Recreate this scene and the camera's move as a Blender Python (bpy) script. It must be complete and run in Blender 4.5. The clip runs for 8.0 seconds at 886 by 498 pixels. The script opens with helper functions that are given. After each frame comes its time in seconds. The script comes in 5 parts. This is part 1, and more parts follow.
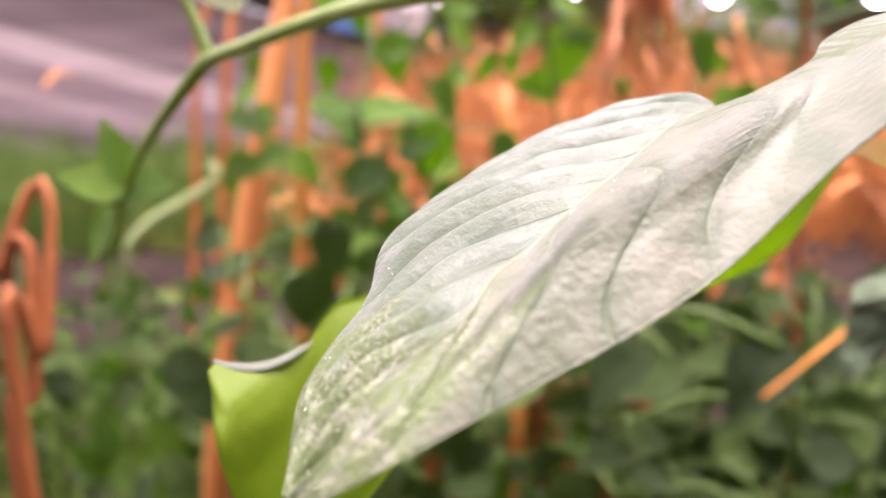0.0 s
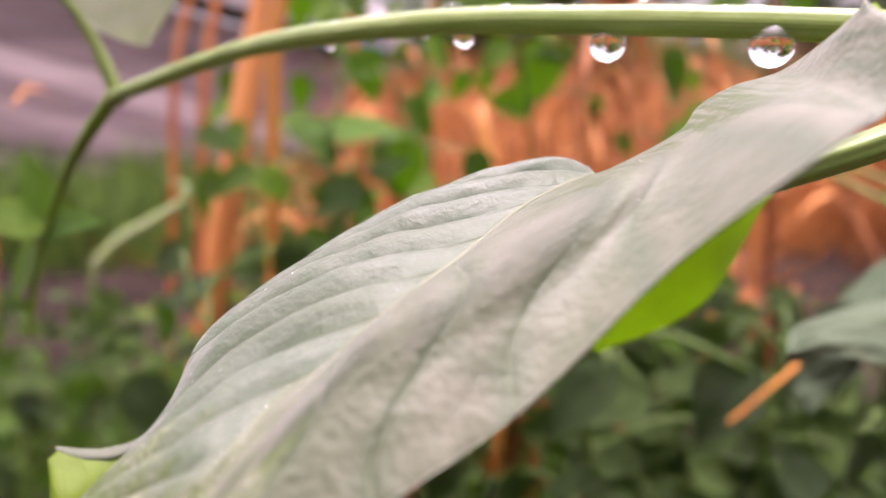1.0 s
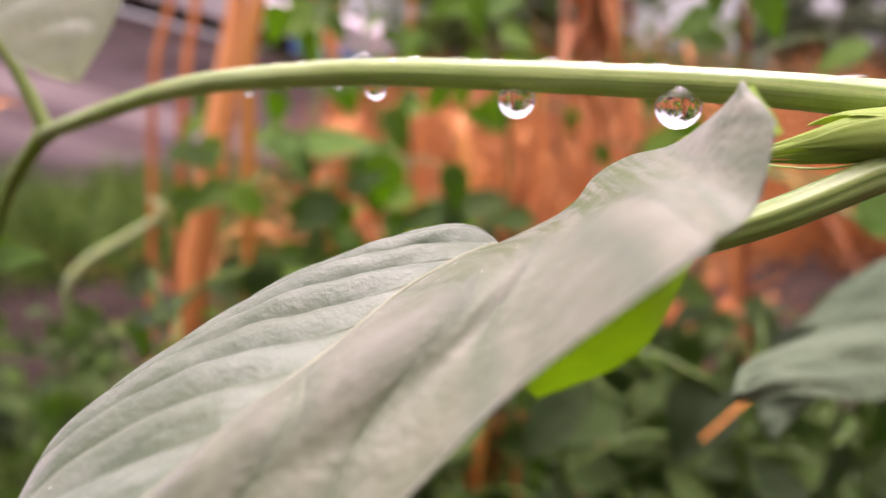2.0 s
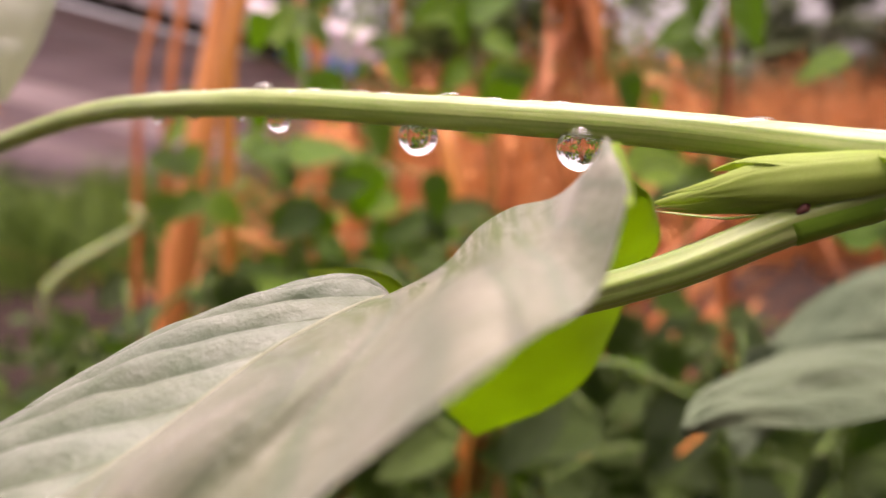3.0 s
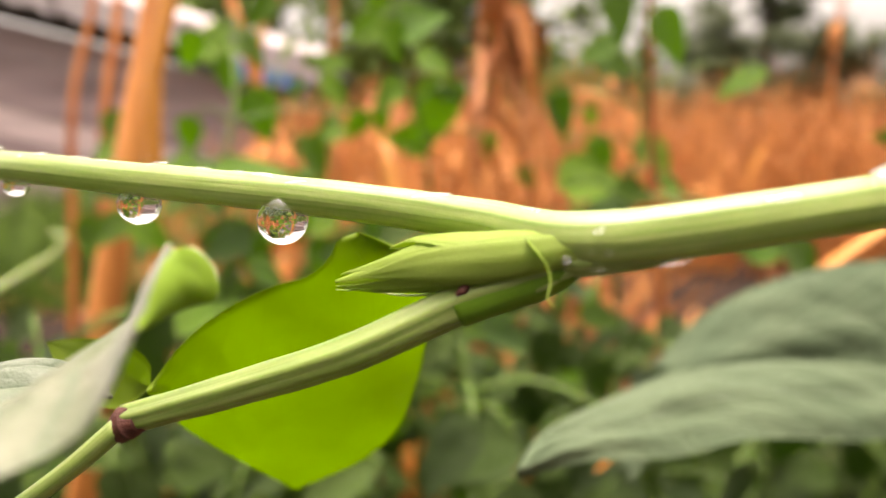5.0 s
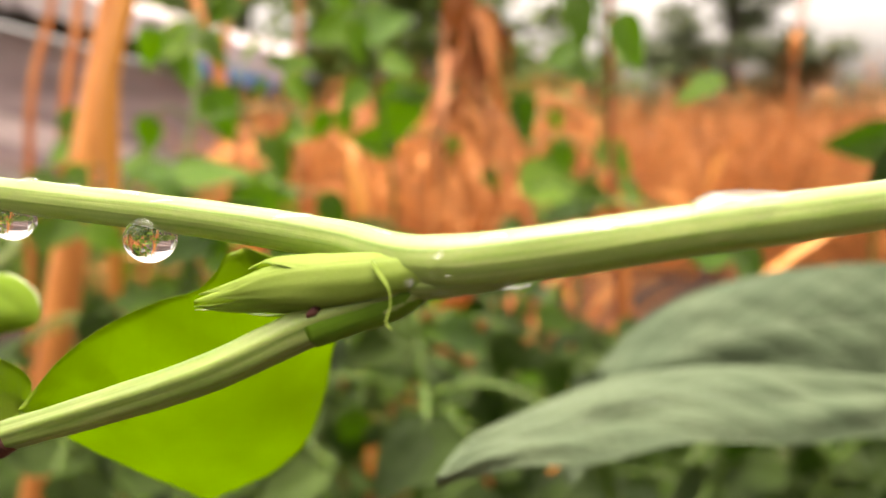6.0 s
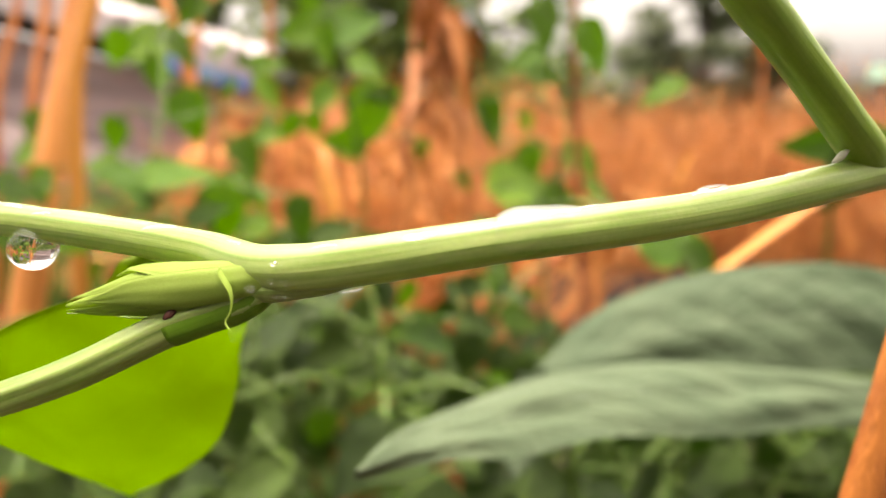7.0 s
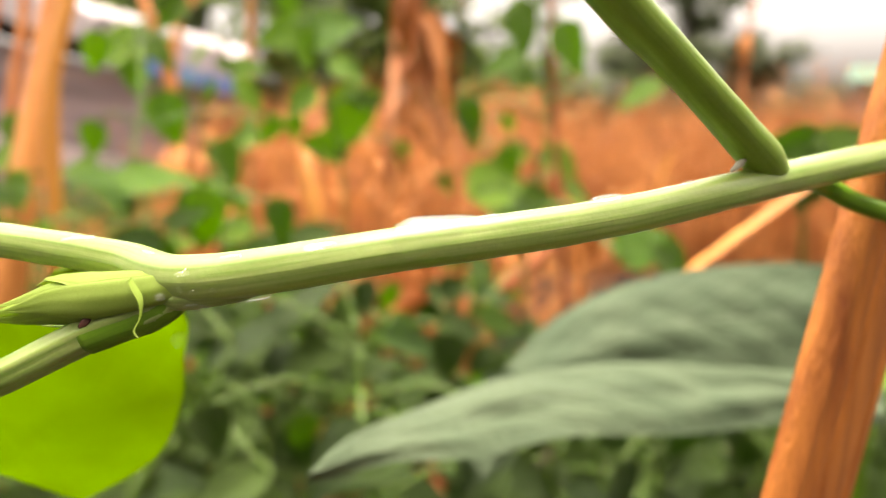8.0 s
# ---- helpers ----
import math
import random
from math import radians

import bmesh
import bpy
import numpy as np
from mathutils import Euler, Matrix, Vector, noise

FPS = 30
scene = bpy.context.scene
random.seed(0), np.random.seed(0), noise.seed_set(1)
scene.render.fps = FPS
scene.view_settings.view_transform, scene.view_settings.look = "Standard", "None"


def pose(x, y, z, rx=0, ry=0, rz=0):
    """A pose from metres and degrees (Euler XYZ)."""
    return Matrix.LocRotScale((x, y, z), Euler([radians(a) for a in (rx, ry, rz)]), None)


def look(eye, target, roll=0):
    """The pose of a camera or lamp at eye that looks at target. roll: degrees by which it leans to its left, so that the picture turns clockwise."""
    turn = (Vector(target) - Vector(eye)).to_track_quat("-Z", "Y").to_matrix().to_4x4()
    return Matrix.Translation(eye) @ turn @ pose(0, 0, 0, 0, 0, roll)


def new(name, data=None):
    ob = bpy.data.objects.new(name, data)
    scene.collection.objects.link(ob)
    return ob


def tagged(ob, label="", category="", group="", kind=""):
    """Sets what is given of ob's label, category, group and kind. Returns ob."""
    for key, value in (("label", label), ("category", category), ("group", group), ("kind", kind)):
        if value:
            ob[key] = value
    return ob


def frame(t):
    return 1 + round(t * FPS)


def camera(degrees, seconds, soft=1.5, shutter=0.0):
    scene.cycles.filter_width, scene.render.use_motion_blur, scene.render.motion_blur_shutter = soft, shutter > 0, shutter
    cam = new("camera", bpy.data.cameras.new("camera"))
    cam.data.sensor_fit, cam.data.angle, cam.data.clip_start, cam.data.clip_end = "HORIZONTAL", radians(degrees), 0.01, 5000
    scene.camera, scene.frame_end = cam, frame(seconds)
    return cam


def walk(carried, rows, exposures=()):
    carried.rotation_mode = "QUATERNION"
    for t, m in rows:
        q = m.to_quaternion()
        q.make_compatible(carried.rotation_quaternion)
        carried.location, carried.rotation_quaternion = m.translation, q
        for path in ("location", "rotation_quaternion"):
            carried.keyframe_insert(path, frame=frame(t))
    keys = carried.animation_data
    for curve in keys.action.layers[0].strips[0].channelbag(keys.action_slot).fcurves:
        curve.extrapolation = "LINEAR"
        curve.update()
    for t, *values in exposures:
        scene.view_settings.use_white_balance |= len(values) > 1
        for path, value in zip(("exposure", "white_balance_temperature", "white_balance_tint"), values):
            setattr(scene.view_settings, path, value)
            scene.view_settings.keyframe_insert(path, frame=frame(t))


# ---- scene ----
# ---------------- camera ----------------
cam = camera(66.0, 8.0)
cam.data.dof.use_dof = True
cam.data.dof.focus_distance = 0.046
cam.data.dof.aperture_fstop = 23.5
PATH = [
    (0, (0.01918, 0.00428, 1.00149), (-0.0411, 1.9332, 0.4766), -0.47),
    (0.5, (0.02499, 0.00805, 1.00309), (-0.0116, 1.9406, 0.4893), -0.37),
    (1, (0.02946, 0.01138, 1.00509), (0.0154, 1.9506, 0.5161), -0.43),
    (1.5, (0.03302, 0.01339, 1.00741), (0.0454, 1.9572, 0.5367), -0.66),
    (3, (0.04394, 0.01957, 1.01122), (0.1015, 1.9677, 0.5625), -0.64),
    (3.5, (0.04838, 0.02174, 1.01266), (0.1294, 1.9733, 0.5829), -0.71),
    (4, (0.05244, 0.02256, 1.01347), (0.1539, 1.9754, 0.5937), -1.04),
    (4.5, (0.05741, 0.02155, 1.01405), (0.1995, 1.9730, 0.6000), -1.27),
    (6, (0.06847, 0.01958, 1.01601), (0.3471, 1.9571, 0.6059), -0.36),
    (6.5, (0.07248, 0.01742, 1.01638), (0.3812, 1.9513, 0.6106), -0.25),
    (7, (0.07645, 0.01374, 1.01744), (0.4185, 1.9411, 0.6070), -0.20),
    (7.5, (0.07988, 0.01150, 1.01785), (0.4453, 1.9357, 0.6131), -0.05),
    (8, (0.08144, 0.01104, 1.01820), (0.4626, 1.9322, 0.6133), -0.41),
]
EXPOSURES = [(0, 1.21, 6600, 40), (0.5, 0.98, 6600, 41), (1.5, 0.72, 6600, 43), (3, 0.63, 7300, 43), (4.5, 0.92, 7800, 24), (6, 1.13, 7800, 18), (8, 1.25, 7700, 17)]
walk(cam, [(t, look(eye, target, roll)) for t, eye, target, roll in PATH], EXPOSURES)

# ---------------- overcast sky and a veiled sun ----------------
world = bpy.data.worlds.new("overcast")
scene.world = world
world.use_nodes = True
wt = world.node_tree
wt.nodes.clear()
sky = wt.nodes.new("ShaderNodeTexSky")
sky.sky_type = "NISHITA"
sky.sun_disc = False
sky.sun_elevation, sky.sun_rotation = radians(82), radians(5)
sky.air_density, sky.dust_density, sky.ozone_density = 1.0, 6.0, 1.0
grey = wt.nodes.new("ShaderNodeHueSaturation")
grey.inputs["Saturation"].default_value = 0.12
back = wt.nodes.new("ShaderNodeBackground")
back.inputs["Strength"].default_value = 0.15
wout = wt.nodes.new("ShaderNodeOutputWorld")
wt.links.new(sky.outputs[0], grey.inputs["Color"])
# an overcast sky is brightest overhead
where = wt.nodes.new("ShaderNodeTexCoord")
height = wt.nodes.new("ShaderNodeSeparateXYZ")
veil = wt.nodes.new("ShaderNodeMath")
veil.operation = "MULTIPLY_ADD"
veil.use_clamp = False
veil.inputs[1].default_value, veil.inputs[2].default_value = 1.05, 1.40
cloud = wt.nodes.new("ShaderNodeVectorMath")
cloud.operation = "SCALE"
wt.links.new(where.outputs["Generated"], height.inputs[0])
wt.links.new(height.outputs["Z"], veil.inputs[0])
wt.links.new(grey.outputs[0], cloud.inputs[0])
wt.links.new(veil.outputs[0], cloud.inputs["Scale"])
wt.links.new(cloud.outputs[0], back.inputs["Color"])
wt.links.new(back.outputs[0], wout.inputs["Surface"])

sun_data = bpy.data.lights.new("sun", "SUN")
sun_data.energy, sun_data.angle, sun_data.color = 0.7, radians(75), (1.0, 0.95, 0.88)
sun = new("sun", sun_data)
sun.matrix_world = look((0.1, 0.7, 4.5), (0, 0, 1.0))


# ---------------- materials ----------------
def nodes_of(name):
    m = bpy.data.materials.new(name)
    m.use_nodes = True
    m.node_tree.nodes.clear()
    return m, m.node_tree


def link(nt, a, b):
    nt.links.new(a, b)


def node(nt, kind, **values):
    n = nt.nodes.new(kind)
    for key, value in values.items():
        n.inputs[key].default_value = value
    return n


def math_node(nt, op, a, b=None):
    n = nt.nodes.new("ShaderNodeMath")
    n.operation = op
    for i, v in enumerate((a, b)):
        if v is None:
            continue
        if isinstance(v, (int, float)):
            n.inputs[i].default_value = v
        else:
            link(nt, v, n.inputs[i])
    return n.outputs[0]


def mixed(nt, factor, a, b):
    n = nt.nodes.new("ShaderNodeMix")
    n.data_type = "RGBA"
    for socket, v in ((n.inputs[0], factor), (n.inputs[6], a), (n.inputs[7], b)):
        if isinstance(v, (int, float)):
            socket.default_value = v
        elif isinstance(v, tuple):
            socket.default_value = (*v, 1)
        else:
            link(nt, v, socket)
    return n.outputs[2]


def ramp(nt, value, lo, hi):
    n = nt.nodes.new("ShaderNodeMapRange")
    n.inputs["From Min"].default_value, n.inputs["From Max"].default_value = lo, hi
    link(nt, value, n.inputs["Value"])
    return n.outputs[0]


def plain(name, dark, light, scale, rough=0.7, bump=0.3, fine=None, stretch=(1, 1, 1), spread=0.25, metal=0.0, depth=0.002, gloss=0.5):
    """A rough surface whose colour wanders between two tones at two scales, with fine relief."""
    m, nt = nodes_of(name)
    out = node(nt, "ShaderNodeOutputMaterial")
    b = node(nt, "ShaderNodeBsdfPrincipled", Roughness=rough, Metallic=metal)
    b.inputs["Specular IOR Level"].default_value = gloss
    co = nt.nodes.new("ShaderNodeTexCoord")
    mp = node(nt, "ShaderNodeMapping")
    mp.inputs["Scale"].default_value = stretch
    link(nt, co.outputs["Object"], mp.inputs[0])
    big = node(nt, "ShaderNodeTexNoise", Scale=scale, Detail=4.0)
    small = node(nt, "ShaderNodeTexNoise", Scale=fine or scale * 9, Detail=3.0)
    link(nt, mp.outputs[0], big.inputs[0])
    link(nt, mp.outputs[0], small.inputs[0])
    info = nt.nodes.new("ShaderNodeObjectInfo")
    f = math_node(nt, "ADD", math_node(nt, "MULTIPLY", ramp(nt, big.outputs[0], 0.3, 0.7), 0.6), math_node(nt, "MULTIPLY", small.outputs[0], 0.4))
    f = math_node(nt, "ADD", f, math_node(nt, "MULTIPLY", math_node(nt, "SUBTRACT", info.outputs["Random"], 0.5), spread))
    link(nt, mixed(nt, ramp(nt, f, 0.1, 0.9), dark, light), b.inputs["Base Color"])
    bm_ = node(nt, "ShaderNodeBump", Strength=bump, Distance=depth)
    link(nt, small.outputs[0], bm_.inputs["Height"])
    link(nt, bm_.outputs[0], b.inputs["Normal"])
    link(nt, b.outputs[0], out.inputs[0])
    return m


def islands(name, dark, light, rough=0.75, through_=0.25):
    """Dry or green blades by the thousand: every blade takes a tone of its own and lets some light through."""
    m, nt = nodes_of(name)
    out = node(nt, "ShaderNodeOutputMaterial")
    geo = nt.nodes.new("ShaderNodeNewGeometry")
    co = nt.nodes.new("ShaderNodeTexCoord")
    n = node(nt, "ShaderNodeTexNoise", Scale=3.2, Detail=3.0)
    mp = node(nt, "ShaderNodeMapping")
    mp.inputs["Scale"].default_value = (1, 1, 0.3)
    link(nt, co.outputs["Object"], mp.inputs[0])
    link(nt, mp.outputs[0], n.inputs[0])
    f = math_node(nt, "ADD", math_node(nt, "MULTIPLY", geo.outputs["Random Per Island"], 0.62), math_node(nt, "MULTIPLY", ramp(nt, n.outputs[0], 0.38, 0.62), 0.38))
    col = mixed(nt, f, dark, light)
    b = node(nt, "ShaderNodeBsdfPrincipled", Roughness=rough)
    tr = nt.nodes.new("ShaderNodeBsdfTranslucent")
    link(nt, col, b.inputs["Base Color"])
    link(nt, col, tr.inputs[0])
    mx = node(nt, "ShaderNodeMixShader", Fac=through_)
    link(nt, b.outputs[0], mx.inputs[1])
    link(nt, tr.outputs[0], mx.inputs[2])
    link(nt, mx.outputs[0], out.inputs[0])
    return m


def leafy(name, dark, light, glow, rough=0.45, through_=0.35, veins=9.0, vein_tone=0.35, relief=0.0004, sheen=0.0, wet=0.0, spread=0.5, grain=900.0, specular=0.5, slant=0.28, crease=0.0, soaked=None):
    """A leaf blade: side veins from the UV map, mottling, gloss, and light let through."""
    m, nt = nodes_of(name)
    out = node(nt, "ShaderNodeOutputMaterial")
    uv = nt.nodes.new("ShaderNodeUVMap")
    sep = nt.nodes.new("ShaderNodeSeparateXYZ")
    link(nt, uv.outputs[0], sep.inputs[0])
    along = sep.outputs[0]
    across = math_node(nt, "ABSOLUTE", math_node(nt, "SUBTRACT", math_node(nt, "MULTIPLY", sep.outputs[1], 2.0), 1.0))
    ph = math_node(nt, "SUBTRACT", math_node(nt, "MULTIPLY", along, veins), math_node(nt, "MULTIPLY", across, veins * slant))
    side = math_node(nt, "PINGPONG", ph, 0.5)
    vein = math_node(nt, "MAXIMUM", ramp(nt, side, 0.055, 0.0), ramp(nt, across, 0.035, 0.0))
    co = nt.nodes.new("ShaderNodeTexCoord")
    big = node(nt, "ShaderNodeTexNoise", Scale=grain * 0.09, Detail=3.0)
    cells = node(nt, "ShaderNodeTexVoronoi", Scale=grain)
    small = node(nt, "ShaderNodeTexNoise", Scale=grain * 1.6, Detail=3.0)
    for t_ in (big, cells, small):
        link(nt, co.outputs["Object"], t_.inputs[0])
    info = nt.nodes.new("ShaderNodeObjectInfo")
    f = math_node(nt, "ADD", math_node(nt, "MULTIPLY", ramp(nt, big.outputs[0], 0.3, 0.7), 0.55), math_node(nt, "MULTIPLY", small.outputs[0], 0.35))
    f = math_node(nt, "ADD", f, math_node(nt, "MULTIPLY", math_node(nt, "SUBTRACT", info.outputs["Random"], 0.5), spread))
    col = mixed(nt, f, dark, light)
    col = mixed(nt, math_node(nt, "MULTIPLY", vein, vein_tone), col, tuple(min(1, c * 1.6 + 0.05) for c in light))
    b = node(nt, "ShaderNodeBsdfPrincipled", Roughness=rough)
    b.inputs["Specular IOR Level"].default_value = specular
    b.inputs["Sheen Weight"].default_value = sheen
    b.inputs["Sheen Roughness"].default_value = 0.35
    b.inputs["Sheen Tint"].default_value = (1.0, 0.97, 0.94, 1)
    link(nt, col, b.inputs["Base Color"])
    h = math_node(nt, "ADD", math_node(nt, "MULTIPLY", vein, -0.35), math_node(nt, "MULTIPLY", cells.outputs["Distance"], 0.35))
    h = math_node(nt, "ADD", h, math_node(nt, "MULTIPLY", small.outputs[0], 0.25))
    if crease:
        puff = node(nt, "ShaderNodeTexVoronoi", Scale=grain * 0.22)
        puff.feature = "SMOOTH_F1"
        link(nt, co.outputs["Object"], puff.inputs[0])
        h = math_node(nt, "SUBTRACT", h, math_node(nt, "MULTIPLY", puff.outputs["Distance"], crease))
    bp = node(nt, "ShaderNodeBump", Strength=0.7, Distance=relief)
    link(nt, bp.outputs[0], b.inputs["Normal"])
    if wet:
        film = node(nt, "ShaderNodeTexNoise", Scale=grain * 1.05, Detail=2.0, Roughness=0.5, Distortion=0.6)
        patch = node(nt, "ShaderNodeTexNoise", Scale=1.0, Detail=4.0, Roughness=0.55)
        place = nt.nodes.new("ShaderNodeCombineXYZ")
        link(nt, math_node(nt, "MULTIPLY", ph, 0.75), place.inputs[0])
        link(nt, math_node(nt, "MULTIPLY", across, 2.4), place.inputs[1])
        link(nt, info.outputs["Random"], place.inputs[2])
        link(nt, place.outputs[0], patch.inputs[0])
        link(nt, co.outputs["Object"], film.inputs[0])
        pool = ramp(nt, math_node(nt, "ADD", patch.outputs[0], math_node(nt, "MULTIPLY", math_node(nt, "SUBTRACT", along, 0.64), 0.55)), 0.48, 0.60)
        b.inputs["Coat Roughness"].default_value = 0.1
        b.inputs["Coat IOR"].default_value = 1.33
        link(nt, math_node(nt, "MULTIPLY", pool, wet), b.inputs["Coat Weight"])
        cb = node(nt, "ShaderNodeBump", Strength=0.9, Distance=relief * 1.6)
        link(nt, math_node(nt, "ADD", math_node(nt, "MULTIPLY", film.outputs[0], 0.5), math_node(nt, "MULTIPLY", pool, 0.8)), cb.inputs["Height"])
        link(nt, cb.outputs[0], b.inputs["Coat Normal"])
        h = math_node(nt, "ADD", h, math_node(nt, "MULTIPLY", math_node(nt, "MULTIPLY", film.outputs[0], pool), 0.8))
        if soaked:
            damp = math_node(nt, "MAXIMUM", math_node(nt, "MULTIPLY", pool, 0.9), math_node(nt, "MULTIPLY", ramp(nt, side, 0.16, 0.02), 0.4))
            link(nt, mixed(nt, damp, col, soaked), b.inputs["Base Color"])
            link(nt, math_node(nt, "MULTIPLY", math_node(nt, "SUBTRACT", 1.0, damp), sheen), b.inputs["Sheen Weight"])
    link(nt, h, bp.inputs["Height"])
    tr = nt.nodes.new("ShaderNodeBsdfTranslucent")
    tcol = mixed(nt, math_node(nt, "MULTIPLY", vein, 0.3), mixed(nt, ramp(nt, big.outputs[0], 0.3, 0.7), tuple(c * 0.82 for c in glow), glow), tuple(c * 0.7 for c in glow))
    link(nt, tcol, tr.inputs[0])
    mx = node(nt, "ShaderNodeMixShader", Fac=through_)
    link(nt, b.outputs[0], mx.inputs[1])
    link(nt, tr.outputs[0], mx.inputs[2])
    link(nt, mx.outputs[0], out.inputs[0])
    return m


def silver(name, puff, soak, fan, band, marks, dark, light, damp=0.0):
    """A downy leaf blade: pale where dry, soaked green in pools between its side veins, glittering with rain, some
    glints painted.
    """
    m, nt = nodes_of(name)
    out = node(nt, "ShaderNodeOutputMaterial")
    uv, vv = nt.nodes.new("ShaderNodeUVMap"), nt.nodes.new("ShaderNodeUVMap")
    uv.uv_map, vv.uv_map = "UVMap", "Veins"
    s1, s2 = nt.nodes.new("ShaderNodeSeparateXYZ"), nt.nodes.new("ShaderNodeSeparateXYZ")
    link(nt, uv.outputs[0], s1.inputs[0])
    link(nt, vv.outputs[0], s2.inputs[0])
    along, phase, across = s1.outputs[0], s2.outputs[0], s2.outputs[1]
    co = nt.nodes.new("ShaderNodeTexCoord")

    def grain(scale, detail=3.0, rough=0.5, twist=0.0):
        n = node(nt, "ShaderNodeTexNoise", Scale=scale, Detail=detail, Roughness=rough, Distortion=twist)
        link(nt, co.outputs["Object"], n.inputs[0])
        return n.outputs[0]

    def over_veins(kx, ky, detail=3.0, rough=0.5):
        place = nt.nodes.new("ShaderNodeCombineXYZ")
        link(nt, math_node(nt, "MULTIPLY", phase, kx), place.inputs[0])
        link(nt, math_node(nt, "MULTIPLY", across, ky), place.inputs[1])
        n = node(nt, "ShaderNodeTexNoise", Scale=1.0, Detail=detail, Roughness=rough)
        link(nt, place.outputs[0], n.inputs[0])
        return n.outputs[0]

    side = math_node(nt, "PINGPONG", phase, 0.5)
    marked = ramp(nt, along, marks[0], marks[1])
    vein = math_node(nt, "MULTIPLY", ramp(nt, side, 0.035, 0.0), marked)
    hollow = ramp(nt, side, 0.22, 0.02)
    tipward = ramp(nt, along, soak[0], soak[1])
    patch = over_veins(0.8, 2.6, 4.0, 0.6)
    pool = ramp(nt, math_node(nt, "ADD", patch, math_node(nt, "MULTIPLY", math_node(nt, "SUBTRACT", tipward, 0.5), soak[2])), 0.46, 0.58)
    mottle = ramp(nt, grain(420.0, 4.0), 0.3, 0.7)
    fine = grain(5200.0, 2.0)
    dots = node(nt, "ShaderNodeTexVoronoi", Scale=1500.0)
    link(nt, co.outputs["Object"], dots.inputs[0])
    col = mixed(nt, mottle, dark, light)
    # hollows along the side veins toned down in colour, where less sheen falls
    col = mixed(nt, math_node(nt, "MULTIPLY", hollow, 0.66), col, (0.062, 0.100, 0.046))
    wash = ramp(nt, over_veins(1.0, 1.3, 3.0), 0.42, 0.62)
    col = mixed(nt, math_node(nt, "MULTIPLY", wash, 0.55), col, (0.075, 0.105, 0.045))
    # crease shade drawn as a dark line beside each side vein
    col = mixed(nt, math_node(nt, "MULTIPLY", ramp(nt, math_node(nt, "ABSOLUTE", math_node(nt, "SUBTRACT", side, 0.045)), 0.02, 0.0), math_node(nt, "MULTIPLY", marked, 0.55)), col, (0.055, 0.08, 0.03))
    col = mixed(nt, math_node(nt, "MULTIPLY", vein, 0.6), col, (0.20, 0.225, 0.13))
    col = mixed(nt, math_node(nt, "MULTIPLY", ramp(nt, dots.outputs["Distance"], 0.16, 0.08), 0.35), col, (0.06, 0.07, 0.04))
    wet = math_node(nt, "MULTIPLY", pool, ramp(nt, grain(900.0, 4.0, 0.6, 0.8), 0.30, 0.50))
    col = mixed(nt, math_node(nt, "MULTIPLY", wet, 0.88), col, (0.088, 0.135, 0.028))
    # a damp green strip beside the midrib, broken by pale streaks across it
    strip = math_node(nt, "MULTIPLY", ramp(nt, across, 0.38, 0.24), math_node(nt, "MULTIPLY", ramp(nt, along, 0.16, 0.30), ramp(nt, along, 0.66, 0.50)))
    streaked = math_node(nt, "MULTIPLY", strip, ramp(nt, over_veins(3.2, 4.0, 4.0, 0.65), 0.44, 0.56))
    col = mixed(nt, math_node(nt, "MULTIPLY", streaked, damp), col, (0.060, 0.100, 0.018))
    # wet glints painted into the colour: thin pale threads over dark green, in the pools and beside the midrib
    fan_zone = math_node(nt, "MULTIPLY", math_node(nt, "MULTIPLY", ramp(nt, across, band[0], band[1]), ramp(nt, across, band[3], band[2])), math_node(nt, "MULTIPLY", ramp(nt, along, 0.40, 0.60), ramp(nt, over_veins(1.1, 1.5, 2.0), 0.40, 0.55)))
    threads = ramp(nt, math_node(nt, "ABSOLUTE", math_node(nt, "SUBTRACT", grain(1500.0, 3.0, 0.6, 1.0), 0.5)), 0.035, 0.008)
    gaps = ramp(nt, grain(2600.0, 2.0, 0.5, 1.5), 0.50, 0.60)
    glint_zone = math_node(nt, "MAXIMUM", math_node(nt, "MULTIPLY", math_node(nt, "MULTIPLY", pool, ramp(nt, grain(330.0, 2.0), 0.42, 0.55)), 1.0), math_node(nt, "MULTIPLY", fan_zone, 0.2))
    col = mixed(nt, math_node(nt, "MULTIPLY", math_node(nt, "MULTIPLY", gaps, glint_zone), 0.75), col, (0.040, 0.062, 0.012))
    col = mixed(nt, math_node(nt, "MULTIPLY", math_node(nt, "MULTIPLY", threads, glint_zone), 0.9), col, (0.36, 0.37, 0.26))
    b = node(nt, "ShaderNodeBsdfPrincipled", Roughness=0.46)
    b.inputs["Specular IOR Level"].default_value = 0.4
    b.inputs["Sheen Roughness"].default_value = 0.4
    b.inputs["Sheen Tint"].default_value = (1.0, 0.97, 0.95, 1)
    link(nt, col, b.inputs["Base Color"])
    link(nt, math_node(nt, "MULTIPLY", math_node(nt, "SUBTRACT", 1.0, math_node(nt, "MAXIMUM", wet, math_node(nt, "MULTIPLY", streaked, damp))), 0.34), b.inputs["Sheen Weight"])
    # fine wrinkles that fan out beside the midrib, down, and puffed cells
    folds = over_veins(2.2, fan, 2.0)
    cells = node(nt, "ShaderNodeTexVoronoi", Scale=620.0)
    cells.feature = "SMOOTH_F1"
    link(nt, co.outputs["Object"], cells.inputs[0])
    h = math_node(nt, "ADD", math_node(nt, "MULTIPLY", fine, 0.16), math_node(nt, "MULTIPLY", grain(1700.0, 3.0), 0.5))
